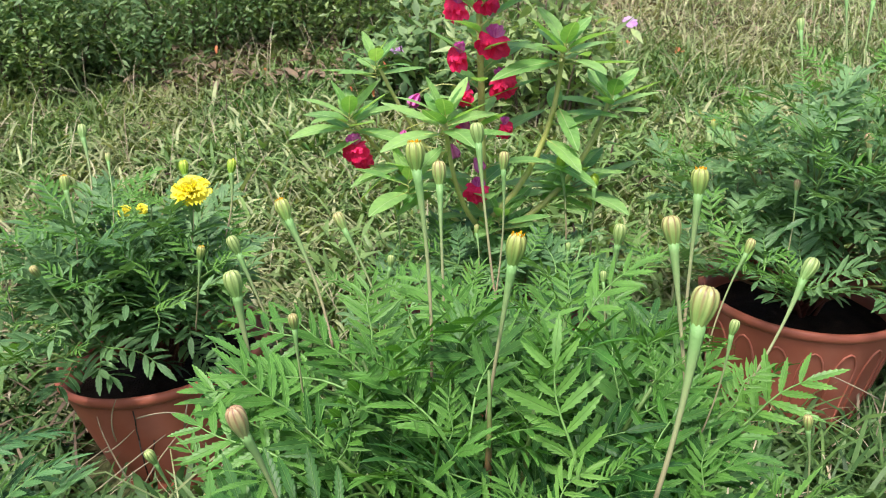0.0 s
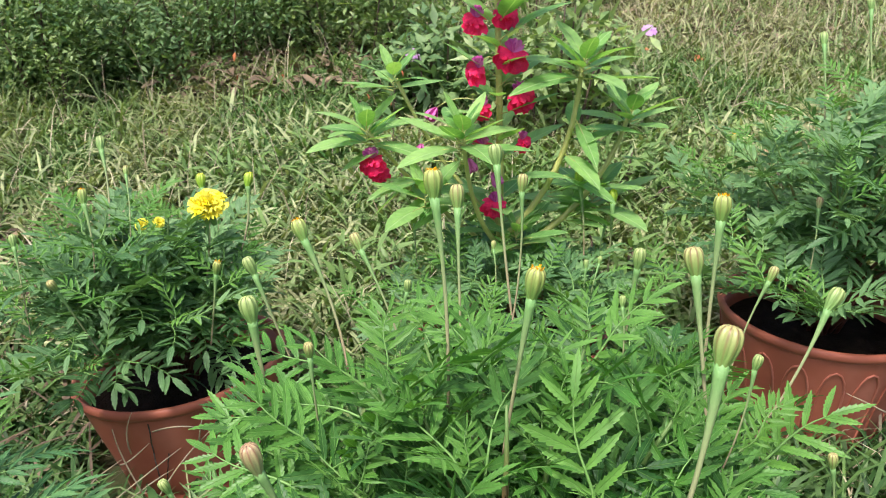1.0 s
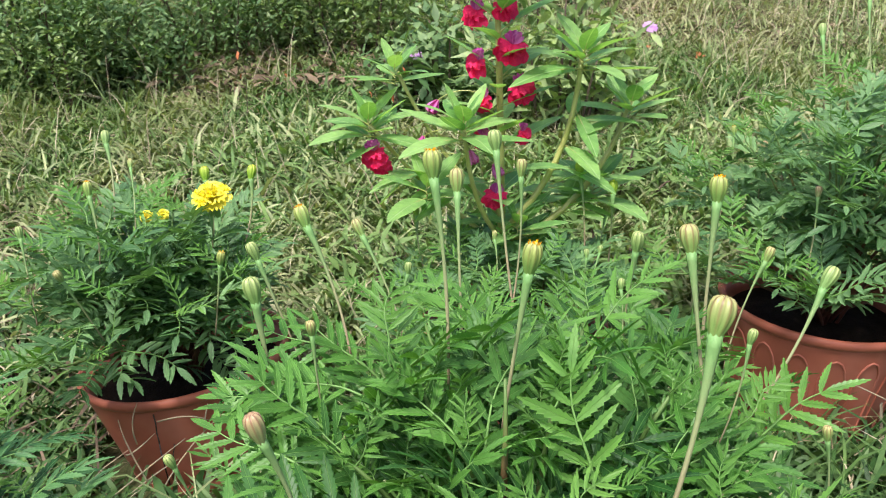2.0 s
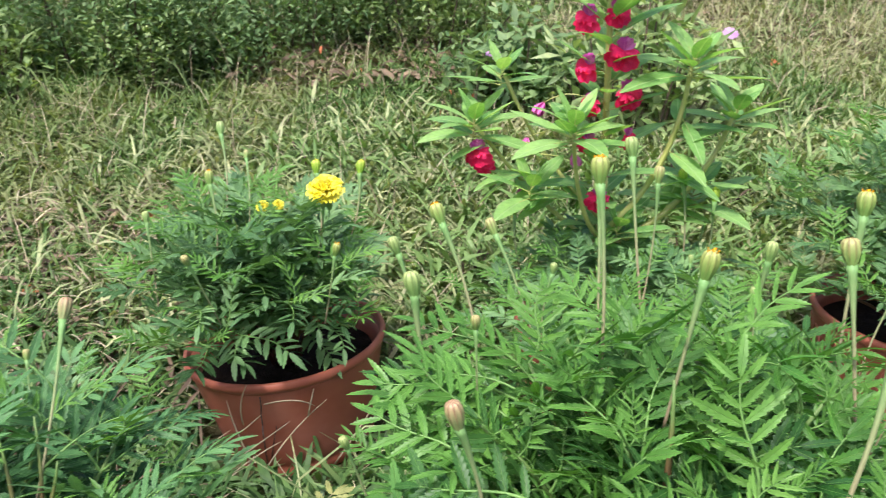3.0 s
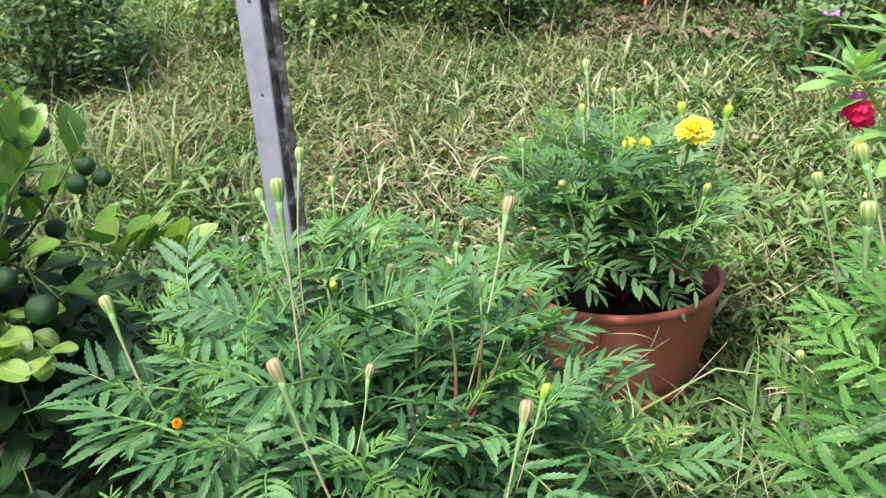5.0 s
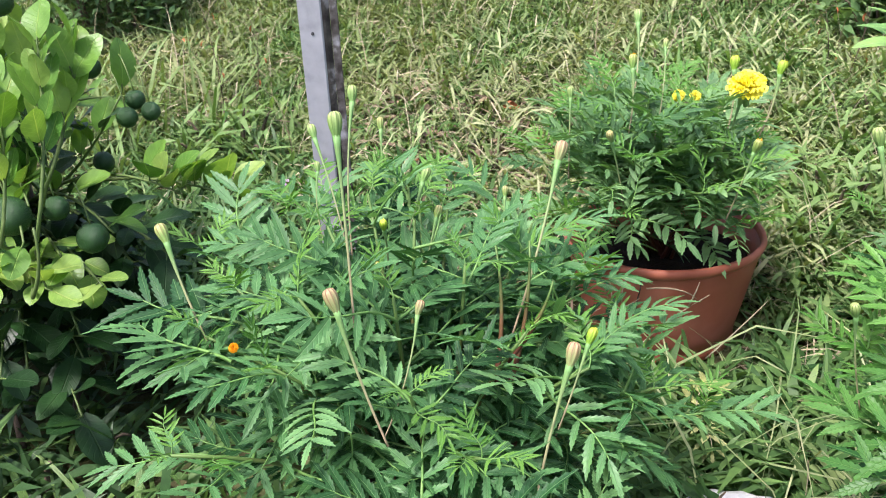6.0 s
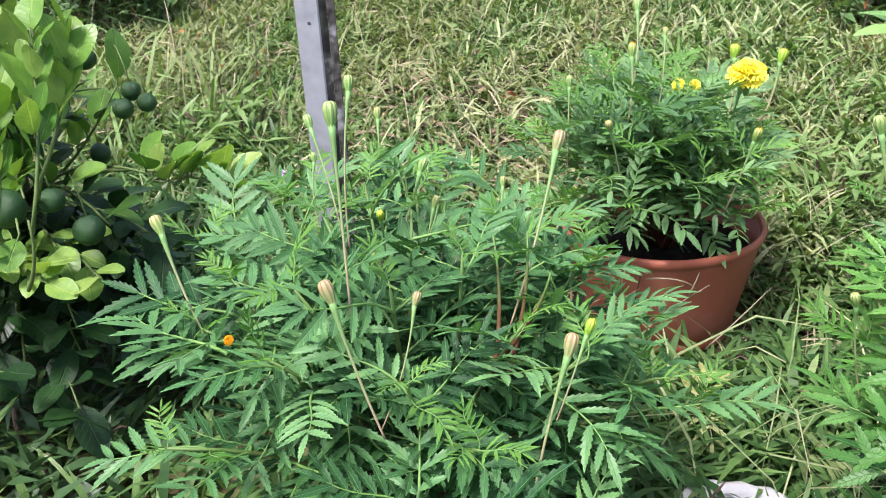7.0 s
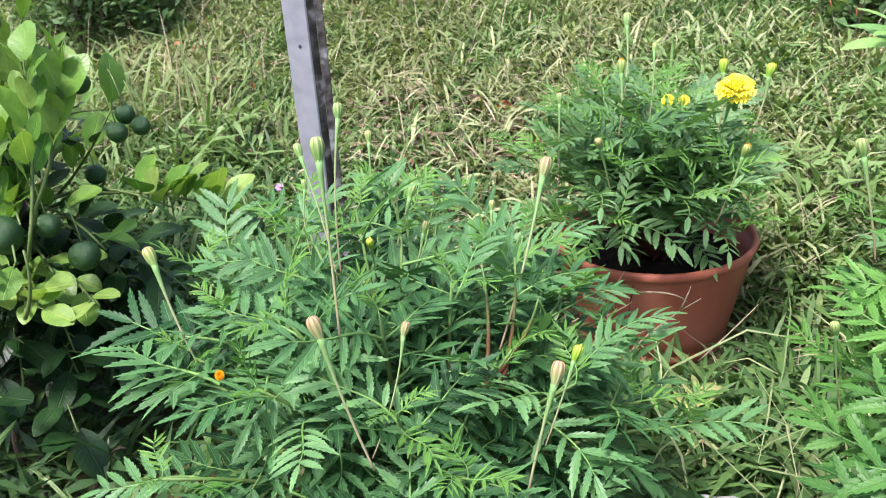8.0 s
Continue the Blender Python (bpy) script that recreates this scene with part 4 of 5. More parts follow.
def branch(plant, pts, r0, r1, name="branch"):
    s = Shape()
    n = len(pts)
    tube(s, pts, [r0 + (r1 - r0) * i / (n - 1) for i in range(n)], 9)
    part(name, s, BALSAM_STEM, plant)


def whorl(plant, at, n, size, seed, rise=0.5, ahead=(0, 0, 1)):
    """A rosette of lance leaves at a shoot's tip: the inner ones small and upright, the outer ones spreading."""
    r = random.Random(seed)
    for k in range(n):
        a = 2.39996 * k + r.uniform(-0.2, 0.2)
        u = k / n
        d = Vector((math.cos(a), math.sin(a), 0)) * (0.45 + 0.9 * u) + Vector(ahead) * (0.95 - 0.95 * u + r.uniform(-0.1, 0.15)) * rise * 1.6
        part("leaf", r.choice(BL), None, plant, "", aim(Vector(at) - Vector(ahead) * 0.035 * u, d, (r.uniform(-0.15, 0.15), r.uniform(-0.15, 0.15), 1), size * (0.5 + 0.65 * u ** 0.6) * r.uniform(0.9, 1.1)))


branch(balsam, bend((0.075, 1.345, 0.22), (0.055, 1.40, 0.90), (0.004, 0.004, 0), 10), 0.008, 0.005, "stem")
branch(balsam, bend((0.070, 1.35, 0.40), (-0.162, 1.40, 0.605), (0.0, 0.02, -0.025), 8), 0.0048, 0.0034)
branch(balsam, bend((0.068, 1.34, 0.42), (0.004, 1.28, 0.630), (-0.01, -0.01, -0.02), 8), 0.0048, 0.0034)
branch(balsam, bend((0.070, 1.35, 0.42), (0.200, 1.37, 0.725), (0.03, 0.0, -0.02), 8), 0.0062, 0.004)
branch(balsam, bend((0.072, 1.35, 0.39), (0.290, 1.40, 0.635), (0.03, 0.0, -0.025), 8), 0.0065, 0.004)
branch(balsam, bend((0.068, 1.37, 0.45), (-0.115, 1.45, 0.69), (-0.01, 0.02, -0.02), 8), 0.0042, 0.0034)
whorl(balsam, (-0.165, 1.40, 0.615), 15, 1.05, 1)
whorl(balsam, (-0.06, 1.33, 0.52), 9, 1.0, 7)
whorl(balsam, (0.24, 1.40, 0.50), 12, 1.25, 8)
whorl(balsam, (0.10, 1.33, 0.45), 10, 1.05, 9)
whorl(balsam, (0.004, 1.275, 0.642), 14, 1.05, 2)
whorl(balsam, (0.203, 1.365, 0.740), 14, 1.1, 3)
whorl(balsam, (0.295, 1.40, 0.648), 13, 1.05, 4)
whorl(balsam, (-0.120, 1.45, 0.700), 10, 0.9, 5)
whorl(balsam, (0.055, 1.40, 0.90), 12, 0.9, 6)
rb = random.Random(17)
for k in range(34):
    z = 0.36 + 0.52 * k / 33
    a = 2.39996 * k + 0.6
    d = Vector((math.cos(a), math.sin(a), 0.25 + 0.5 * rb.random()))
    part("leaf", rb.choice(BL), None, balsam, "", aim((0.064, 1.375, z), d, (0, 0, 1), rb.uniform(0.9, 1.35)))
for k in range(26):
    u = 0.3 + 0.6 * rb.random()
    end = rb.choice([(0.285, 1.40, 0.605), (0.185, 1.37, 0.69), (-0.162, 1.40, 0.605)])
    p = Vector((0.095, 1.35, 0.40)).lerp(Vector(end), u) + Vector((0.02, 0, -0.02)) * (end[0] > 0)
    d = Vector((rb.uniform(-0.3, 1) if end[0] > 0 else rb.uniform(-1, 0.3), rb.uniform(-1, 1), rb.uniform(-0.3, 0.5)))
    part("leaf", rb.choice(BL), None, balsam, "", aim(p, d, (0, 0, 1), rb.uniform(0.7, 1.15)))


def petal(shape, m, L, W, lobes, ruffle, slot, seed):
    """A broad petal with a lobed, wavy edge."""
    r = random.Random(seed)
    ph = r.uniform(0, 6)
    verts, uv, faces = [], [], []
    for i, (sy, sw) in enumerate(((0.0, 0.12), (0.25, 0.55), (0.55, 0.95), (0.82, 1.0), (1.0, 0.75))):
        for j in range(7):
            u = j / 6 - 0.5
            cut = (0.16 * L * (1 - abs(math.cos(math.pi * lobes * (u + 0.5)))) if i == 4 else 0) + 0.25 * L * u * u * (i >= 3)
            verts.append(m @ Vector((u * W * sw, L * sy - cut, ruffle * L * sy * math.sin(j * 1.9 + ph + i) + 0.25 * L * u * u - 0.18 * L * sy * sy)))
            uv.append((j / 6, sy))
    for i in range(4):
        for j in range(6):
            faces.append((i * 7 + j, i * 7 + j + 1, (i + 1) * 7 + j + 1, (i + 1) * 7 + j))
    shape.add(verts, faces, uv, slot)


def balsam_flower(plant, at, face, size, seed, shut=False):
    """A balsam flower: red lobed lower petals, magenta hood above, on a thin stalk."""
    r = random.Random(seed)
    f = Vector(face).normalized()
    at = Vector(at)
    m = aim(at, f, (0, 0, 1), size) @ Matrix.Rotation(r.uniform(-0.25, 0.25), 4, "Y")
    s = Shape()
    if shut:
        for k in range(6):
            a = k * 1.05
            petal(s, aim((0, 0, 0), (0.35 * math.cos(a), 1, 0.35 * math.sin(a)), (math.cos(a), 0, math.sin(a))), 0.75, 0.55, 1, 0.05, 1, seed + k)
    else:
        for sgn in (-1, 1):
            petal(s, aim((0, 0, 0), (0.55 * sgn, 0.45, -0.85), (0.1 * sgn, 1, 0.5)), 0.74, 0.80, 2, 0.17, 0, seed + sgn)
            petal(s, aim((0, 0.03, 0), (0.75 * sgn, 0.55, -0.1), (0, 1, 0.6)), 0.56, 0.58, 2, 0.18, 0, seed + 4 + sgn)
            petal(s, aim((0, 0.05, 0.05), (0.42 * sgn, 0.45, 0.75), (0, 1, -0.4)), 0.46, 0.40, 2, 0.16, 1, seed + 8 + sgn)
        petal(s, aim((0, 0, 0.05), (0, 0.25, 1), (0, 1, -0.2)), 0.46, 0.50, 2, 0.14, 1, seed + 11)
        petal(s, aim((0, 0.08, 0), (0, 0.9, -0.35), (0, 0.3, 1)), 0.44, 0.46, 2, 0.20, 0, seed + 13)
    st = Shape()
    tube(st, bend(at, (0.063 + 0.25 * (at.x - 0.063), 1.385, at.z + 0.012), (0, 0, 0.012), 6), [0.001] * 7, 5)
    stalk = part("flower_stalk", st, BALSAM_STEM, plant)
    part("flower", s.mesh("flower", [PETAL_RED, PETAL_MAGENTA]), None, stalk, "closed magenta flower" if shut else "red and magenta ruffled flower", m)


balsam_flower(balsam, (0.085, 1.372, 0.748), (-0.1, -1, 0.1), 0.049, 1)
balsam_flower(balsam, (0.100, 1.380, 0.678), (0.35, -1, 0.0), 0.045, 2)
balsam_flower(balsam, (0.030, 1.375, 0.722), (-0.8, -0.7, 0.1), 0.043, 3)
balsam_flower(balsam, (0.026, 1.40, 0.800), (-0.6, -0.8, 0.1), 0.043, 4)
balsam_flower(balsam, (0.070, 1.385, 0.812), (0.3, -1, 0.1), 0.040, 5)
balsam_flower(balsam, (-0.155, 1.385, 0.562), (-0.2, -1, 0.1), 0.043, 6)
balsam_flower(balsam, (-0.143, 1.390, 0.540), (0.2, -1, -0.2), 0.033, 7)
balsam_flower(balsam, (0.060, 1.335, 0.500), (0.0, -1, 0.1), 0.039, 8)
balsam_flower(balsam, (0.040, 1.375, 0.592), (-0.5, -1, 0.0), 0.036, 9)
balsam_flower(balsam, (0.105, 1.375, 0.600), (0.7, -0.7, 0.0), 0.033, 10)
balsam_flower(balsam, (0.040, 1.370, 0.660), (-0.7, -0.7, 0.1), 0.036, 11)
for k, p in enumerate(((-0.042, 1.40, 0.650), (-0.068, 1.40, 0.585), (-0.071, 1.405, 0.495), (0.015, 1.38, 0.565), (0.055, 1.36, 0.545))):
    balsam_flower(balsam, p, (0.3 * (k - 2), -0.5, -0.8), 0.036, 20 + k, True)


# ---- green-fruited citrus bush ----
citrus = thing("citrus_bush", (-1.60, 0.72, 0.0), "citrus bush with glossy leaves and round green fruit", "citrus bush")
OV = [oval_leaf("leaf", CITRUS_LEAF, 0.059, w, f, c, 0.012) for w, f, c in ((0.037, 0.22, 0.1), (0.042, 0.12, 0.25), (0.033, 0.3, 0.02))]
OVY = [oval_leaf("young_leaf", CITRUS_YOUNG, 0.056, w, f, c, 0.010) for w, f, c in ((0.036, 0.2, 0.08), (0.040, 0.3, 0.2))]
OVD = [oval_leaf("shaded_leaf", CITRUS_DARK, 0.062, w, f, c, 0.012) for w, f, c in ((0.031, 0.2, 0.1), (0.036, 0.15, 0.3))]


def twig(plant, pts, r0, r1, mat, name="twig"):
    s = Shape()
    n = len(pts)
    tube(s, pts, [r0 + (r1 - r0) * i / (n - 1) for i in range(n)], 7)
    part(name, s, mat, plant)


def leafy(plant, pts, meshes, gap, scale, seed, rise=0.5, bare=0.25):
    """Leaves spirally along a twig, the last ones round its tip."""
    r = random.Random(seed)
    n = len(pts) - 1
    span = sum((pts[i + 1] - pts[i]).length for i in range(n))
    count = max(3, int(span * (1 - bare) / gap))
    for k in range(count):
        u = bare + (1 - bare) * (k + 1) / count
        i = min(n - 1, int(u * n))
        p = pts[i].lerp(pts[i + 1], u * n - i)
        d0 = (pts[i + 1] - pts[i]).normalized()
        a = 2.39996 * k + seed
        x = d0.cross(Vector((0.3, 0.5, 0.8))).normalized()
        z = x.cross(d0)
        out = x * math.cos(a) + z * math.sin(a) + d0 * (0.6 + 0.5 * u) + Vector((0, 0, rise))
        heart = p + out.normalized() * 0.040 * scale
        if any((heart - Vector(c) - OPEN * k).length < 0.5 * w + 0.034 for c, w in FRUITS for k in (0.0, 0.05, 0.10, 0.15, 0.20)):
            continue
        part("leaf", r.choice(meshes), None, plant, "", aim(p, out, (r.uniform(-0.4, 0.4), r.uniform(-0.4, 0.4), 1), scale * r.uniform(0.75, 1.2)))


OPEN = Vector((0.72, -0.48, 0.38)).normalized()
FRUITS = (((-1.298, 0.778, 0.498), 0.032), ((-1.289, 0.747, 0.479), 0.033), ((-1.270, 0.780, 0.482), 0.031), ((-1.312, 0.524, 0.396), 0.058), ((-1.294, 0.587, 0.386), 0.038), ((-1.197, 0.560, 0.372), 0.044), ((-1.068, 0.786, 0.340), 0.029), ((-1.377, 0.770, 0.542), 0.036), ((-1.385, 0.640, 0.668), 0.042), ((-1.42, 0.80, 0.36), 0.036))
fr = Shape()
lathe(fr, [(0.001, -0.485), (0.18, -0.47), (0.36, -0.34), (0.48, -0.12), (0.50, 0.05), (0.45, 0.26), (0.32, 0.41), (0.14, 0.475), (0.05, 0.455), (0.001, 0.45)], 24)
fruit_mesh = fr.mesh("fruit", FRUIT)
for k, (p, w) in enumerate(FRUITS):
    s = Shape()
    tube(s, bend(Vector(p) + Vector((0, 0, w * 0.45)), Vector(p) + Vector((-0.04, 0.02, w * 0.45 + 0.05)), (0, 0, 0.01), 4), [0.0012] * 5, 5)
    stalk = part("fruit_stalk", s, TWIG, citrus)
    part("fruit", fruit_mesh, None, stalk, "round dark green unripe fruit", Matrix.Translation(p) @ pose(0, 0, 0, 17 * k, 11 * k, 0) @ Matrix.Scale(w, 4))

twig(citrus, bend((-1.60, 0.72, 0.0), (-1.56, 0.74, 0.42), (0.02, 0, 0), 6), 0.016, 0.010, BARK, "trunk")
rc = random.Random(31)
for k in range(44):
    a = 2.39996 * k
    q = math.sqrt((k + 0.5) / 44)
    a0 = Vector((-1.59 + rc.uniform(-0.02, 0.02), 0.73, 0.12 + 0.30 * rc.random()))
    tip = Vector((-1.70 + 0.38 * q * math.cos(a), 0.60 + 0.42 * q * math.sin(a), 0.98 - 0.80 * q ** 1.7 * rc.uniform(0.6, 1.15)))
    pts = bend(a0, tip, (0, 0, 0.03), 6)
    twig(citrus, pts, 0.004, 0.0016, TWIG)
    # low twigs get the dark leaves, colour in place of shade
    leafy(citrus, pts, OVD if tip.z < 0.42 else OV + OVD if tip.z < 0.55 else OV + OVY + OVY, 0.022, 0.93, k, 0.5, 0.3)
# unseen limbs, added to throw shade on the ground before the bush
for k in range(26):
    a, q = 2.39996 * k, math.sqrt((k + 0.5) / 26)
    tip = Vector((-1.58 + 0.22 * q * math.cos(a), 0.10 + 0.26 * q * math.sin(a), 0.56 - 0.22 * q ** 1.5 * rc.uniform(0.5, 1.2)))
    pts = bend((-1.59, 0.70, 0.20 + 0.15 * rc.random()), tip, (0, 0, 0.05), 7)
    twig(citrus, pts, 0.004, 0.0016, TWIG)
    leafy(citrus, pts, OV + OVD, 0.024, 1.1, 200 + k, 0.4, 0.55)
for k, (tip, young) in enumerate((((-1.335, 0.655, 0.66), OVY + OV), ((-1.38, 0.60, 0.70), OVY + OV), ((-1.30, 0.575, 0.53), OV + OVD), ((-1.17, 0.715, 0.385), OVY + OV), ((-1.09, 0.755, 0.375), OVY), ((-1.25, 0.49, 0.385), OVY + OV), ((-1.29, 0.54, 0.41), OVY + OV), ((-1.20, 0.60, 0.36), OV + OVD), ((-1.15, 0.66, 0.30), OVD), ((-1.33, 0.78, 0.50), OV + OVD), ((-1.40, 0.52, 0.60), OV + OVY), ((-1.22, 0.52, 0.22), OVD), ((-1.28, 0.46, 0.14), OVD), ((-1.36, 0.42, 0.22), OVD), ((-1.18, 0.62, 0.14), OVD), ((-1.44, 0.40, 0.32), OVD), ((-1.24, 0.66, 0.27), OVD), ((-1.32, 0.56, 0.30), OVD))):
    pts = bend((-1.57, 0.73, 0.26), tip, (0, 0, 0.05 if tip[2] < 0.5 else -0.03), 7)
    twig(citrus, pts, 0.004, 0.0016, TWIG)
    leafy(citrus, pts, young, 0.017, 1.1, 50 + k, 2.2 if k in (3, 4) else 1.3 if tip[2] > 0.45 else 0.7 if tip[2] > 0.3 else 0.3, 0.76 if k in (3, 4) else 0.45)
for k, (a, tip) in enumerate((((-1.19, 0.47, 0.42), (-1.225, 0.56, 0.64)), ((-1.22, 0.52, 0.46), (-1.215, 0.61, 0.63)), ((-1.24, 0.45, 0.40), (-1.27, 0.52, 0.58)), ((-1.16, 0.42, 0.36), (-1.14, 0.43, 0.46)))):
    pts = bend((-1.57, 0.73, 0.26), a, (0, 0, -0.03), 5)[:-1] + bend(a, tip, (0.01, 0, 0), 6)
    twig(citrus, pts, 0.004, 0.0016, TWIG)
    leafy(citrus, pts, OVY + OV, 0.022, 0.9, 300 + k, 1.5, 0.62)
for k, tip in enumerate(((-1.20, 0.47, 0.335), (-1.26, 0.44, 0.345), (-1.15, 0.52, 0.325), (-1.31, 0.46, 0.350), (-1.23, 0.53, 0.340))):
    pts = bend((-1.57, 0.73, 0.24), tip, (0, 0, 0.02), 7)
    twig(citrus, pts, 0.004, 0.0016, TWIG)
    leafy(citrus, pts, OVY, 0.015, 0.95, 350 + k, 0.6, 0.62)
# low dark foliage whose colour stands for the shade under the crown
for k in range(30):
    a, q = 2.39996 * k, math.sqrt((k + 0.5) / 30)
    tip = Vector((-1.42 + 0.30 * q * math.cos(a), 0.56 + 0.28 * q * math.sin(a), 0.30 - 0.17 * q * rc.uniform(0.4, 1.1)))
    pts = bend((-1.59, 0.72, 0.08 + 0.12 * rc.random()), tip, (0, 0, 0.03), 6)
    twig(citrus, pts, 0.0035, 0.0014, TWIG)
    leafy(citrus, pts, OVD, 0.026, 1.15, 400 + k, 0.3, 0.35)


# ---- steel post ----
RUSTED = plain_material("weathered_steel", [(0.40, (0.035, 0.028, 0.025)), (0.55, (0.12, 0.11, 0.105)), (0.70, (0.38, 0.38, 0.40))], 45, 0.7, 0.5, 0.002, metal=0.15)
def angle_post(foot, lean, height, wide, deep, thick):
    """A galvanised angle-iron post with a slightly rounded corner, one flange dark and mottled."""
    ob = thing("steel_post", foot, "weathered galvanised steel angle post leaning beside the bushes", "post")
    m = Matrix.Translation(foot) @ pose(0, 0, 0, lean[0], lean[1], 17)
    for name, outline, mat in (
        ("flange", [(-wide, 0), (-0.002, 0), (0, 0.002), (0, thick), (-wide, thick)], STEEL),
        ("side_flange", [(0.0, thick + 0.0005), (0.0, 0.002), (0.004, 0.004), (deep * 0.34, deep * 0.30), (deep * 0.34 - thick * 0.7, deep * 0.30 + thick * 0.7)], MOTTLED),
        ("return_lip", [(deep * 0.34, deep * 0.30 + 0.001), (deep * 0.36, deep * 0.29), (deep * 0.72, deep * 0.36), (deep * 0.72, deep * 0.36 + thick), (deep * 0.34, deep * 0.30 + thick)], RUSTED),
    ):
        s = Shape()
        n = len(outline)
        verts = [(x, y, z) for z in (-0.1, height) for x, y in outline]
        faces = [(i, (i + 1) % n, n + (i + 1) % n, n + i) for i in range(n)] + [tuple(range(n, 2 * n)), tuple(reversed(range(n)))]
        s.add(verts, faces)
        part(name, s.mesh(name, mat, False), None, ob, "dark mottled steel flange" if mat is MOTTLED else "light grey steel flange", m)
    for z in (0.755, 0.615):
        h = Shape()
        lathe(h, [(0.0025, 0.0), (0.0025, 0.0006), (0.001, 0.0006)], 12)
        part("bolt_hole", h, MOTTLED, ob, "", m @ Matrix.Translation((-wide * 0.45, -0.0005, z)) @ pose(0, 0, 0, 90, 0, 0))
    return ob


angle_post((-0.980, 0.90, 0.0), (0, -2.6), 1.5, 0.037, 0.030, 0.004)


# ---- shrubs behind the lawn ----
def shrub(name, at, rx, ry, h, n, L, W, mat, seed, label, category="shrub", shoots=14, flowers=0):
    """A wild shrub: woody shoots from one base and a loose crown of folded leaves with gaps."""
    r = np.random.default_rng(seed)
    rr = random.Random(seed)
    z0 = float(ground_z(np.array(at[0]), np.array(at[1])))
    base = (at[0], at[1], z0)
    ob = thing(name, base, label, category)
    tips = []
    for k in range(shoots):
        a, q = 2.39996 * k, math.sqrt((k + 0.5) / shoots)
        tip = Vector((at[0] + rx * q * math.cos(a), at[1] + ry * q * math.sin(a), z0 + h * (1.0 - 0.55 * q ** 2) * rr.uniform(0.8, 1.1)))
        foot = Vector((at[0] + 0.62 * (tip.x - at[0]), at[1] + 0.62 * (tip.y - at[1]), 0))
        foot.z = float(ground_z(np.array(foot.x), np.array(foot.y)))
        pts = bend(foot, tip, (0, 0, 0.03), 6)
        wood = Shape()
        tube(wood, pts, [0.007 - 0.005 * i / 6 for i in range(7)], 5)
        part("branch", wood, BARK, ob)
        tips.append((foot, tip))
    ids = r.integers(0, shoots, n)
    u = 0.06 + 0.97 * r.uniform(0, 1, n) ** 0.75
    P = np.array([[*a.lerp(b, float(t))] for (a, b), t in ((tips[i], t) for i, t in zip(ids, u))])
    P += r.normal(0, 1, (n, 3)) * np.array([rx, ry, h * 0.6]) * 0.17
    P[:, 2] = np.maximum(P[:, 2], ground_z(P[:, 0], P[:, 1]) + 0.02)
    az, el = r.uniform(0, 2 * np.pi, n), r.normal(0.25, 0.5, n)
    D = np.stack([np.cos(az) * np.cos(el), np.sin(az) * np.cos(el), np.sin(el)], -1)
    S = np.cross(D, np.array([0, 0, 1.0]) + r.normal(0, 0.35, (n, 3)))
    S /= np.linalg.norm(S, axis=1)[:, None]
    N = np.cross(S, D)
    l, w = (L * r.uniform(0.6, 1.25, n))[:, None], (W * r.uniform(0.7, 1.2, n))[:, None]
    V = np.stack([P, P + D * l * 0.4 + S * w * 0.5 + N * w * 0.12, P + D * l * 0.45, P + D * l * 0.4 - S * w * 0.5 + N * w * 0.12, P + D * l - N * l * 0.15], 1).reshape(-1, 3)
    base_i = (np.arange(n) * 5)[:, None]
    F = np.concatenate([base_i + np.array([[0, 1, 2]]), base_i + np.array([[0, 2, 3]]), base_i + np.array([[1, 4, 2]]), base_i + np.array([[2, 4, 3]])])
    crown = Shape().add(V, [tuple(f) for f in F.tolist()])
    part("crown", crown, mat, ob)
    for k in range(flowers):
        a, b = tips[(3 * k + 1) % shoots]
        five_petals(ob, b + Vector((0, -0.03, 0.02)), 0.036)
    return ob


def five_petals(plant, at, width, face=(0.1, -0.6, 0.8)):
    """A flat five-petalled lilac flower."""
    s = Shape()
    for k in range(5):
        a = 2 * math.pi * k / 5
        petal(s, aim((0.03 * math.cos(a), 0, 0.03 * math.sin(a)), (math.cos(a), 0.12, math.sin(a)), (0, 1, 0)), 0.5, 0.48, 1, 0.03, 0, k)
    part("flower", s.mesh("flower", PETAL_LILAC), None, plant, "lilac five-petalled flower", aim(at, face, (0, 0, 1), width))


shrub("shrub", (-1.60, 3.02), 0.56, 0.32, 0.58, 11000, 0.034, 0.014, SHRUB_LEAF, 1, "dense wild green shrub at the lawn's edge")
shrub("shrub", (-1.44, 2.88), 0.25, 0.18, 0.42, 2900, 0.030, 0.013, SHRUB_LIGHT, 44, "rounded light green shrub before the darker hedge", shoots=12)
shrub("shrub", (-2.05, 2.86), 0.26, 0.18, 0.36, 2300, 0.032, 0.013, SHRUB_LIGHT, 45, "rounded light green shrub before the darker hedge", shoots=12)
shrub("shrub", (-1.00, 3.36), 0.46, 0.30, 0.52, 8600, 0.032, 0.012, SHRUB_LEAF, 2, "dark small-leaved shrub in shade behind the lawn")
shrub("shrub", (-0.44, 3.36), 0.40, 0.24, 0.50, 5600, 0.038, 0.015, SHRUB_LIGHT, 3, "loose light green shrub behind the lawn")
shrub("shrub", (-2.85, 3.65), 0.55, 0.45, 0.70, 7400, 0.043, 0.019, SHRUB_LIGHT, 4, "broad wild shrub at the garden's edge")
shrub("shrub", (-2.78, 2.12), 0.30, 0.30, 0.62, 4200, 0.050, 0.018, SHRUB_LEAF, 5, "dark leafy shrub standing in the lawn")
shrub("shrub", (0.35, 4.3), 0.70, 0.40, 0.60, 5780, 0.043, 0.017, SHRUB_LEAF, 6, "wild shrub on the bank behind the balsam")
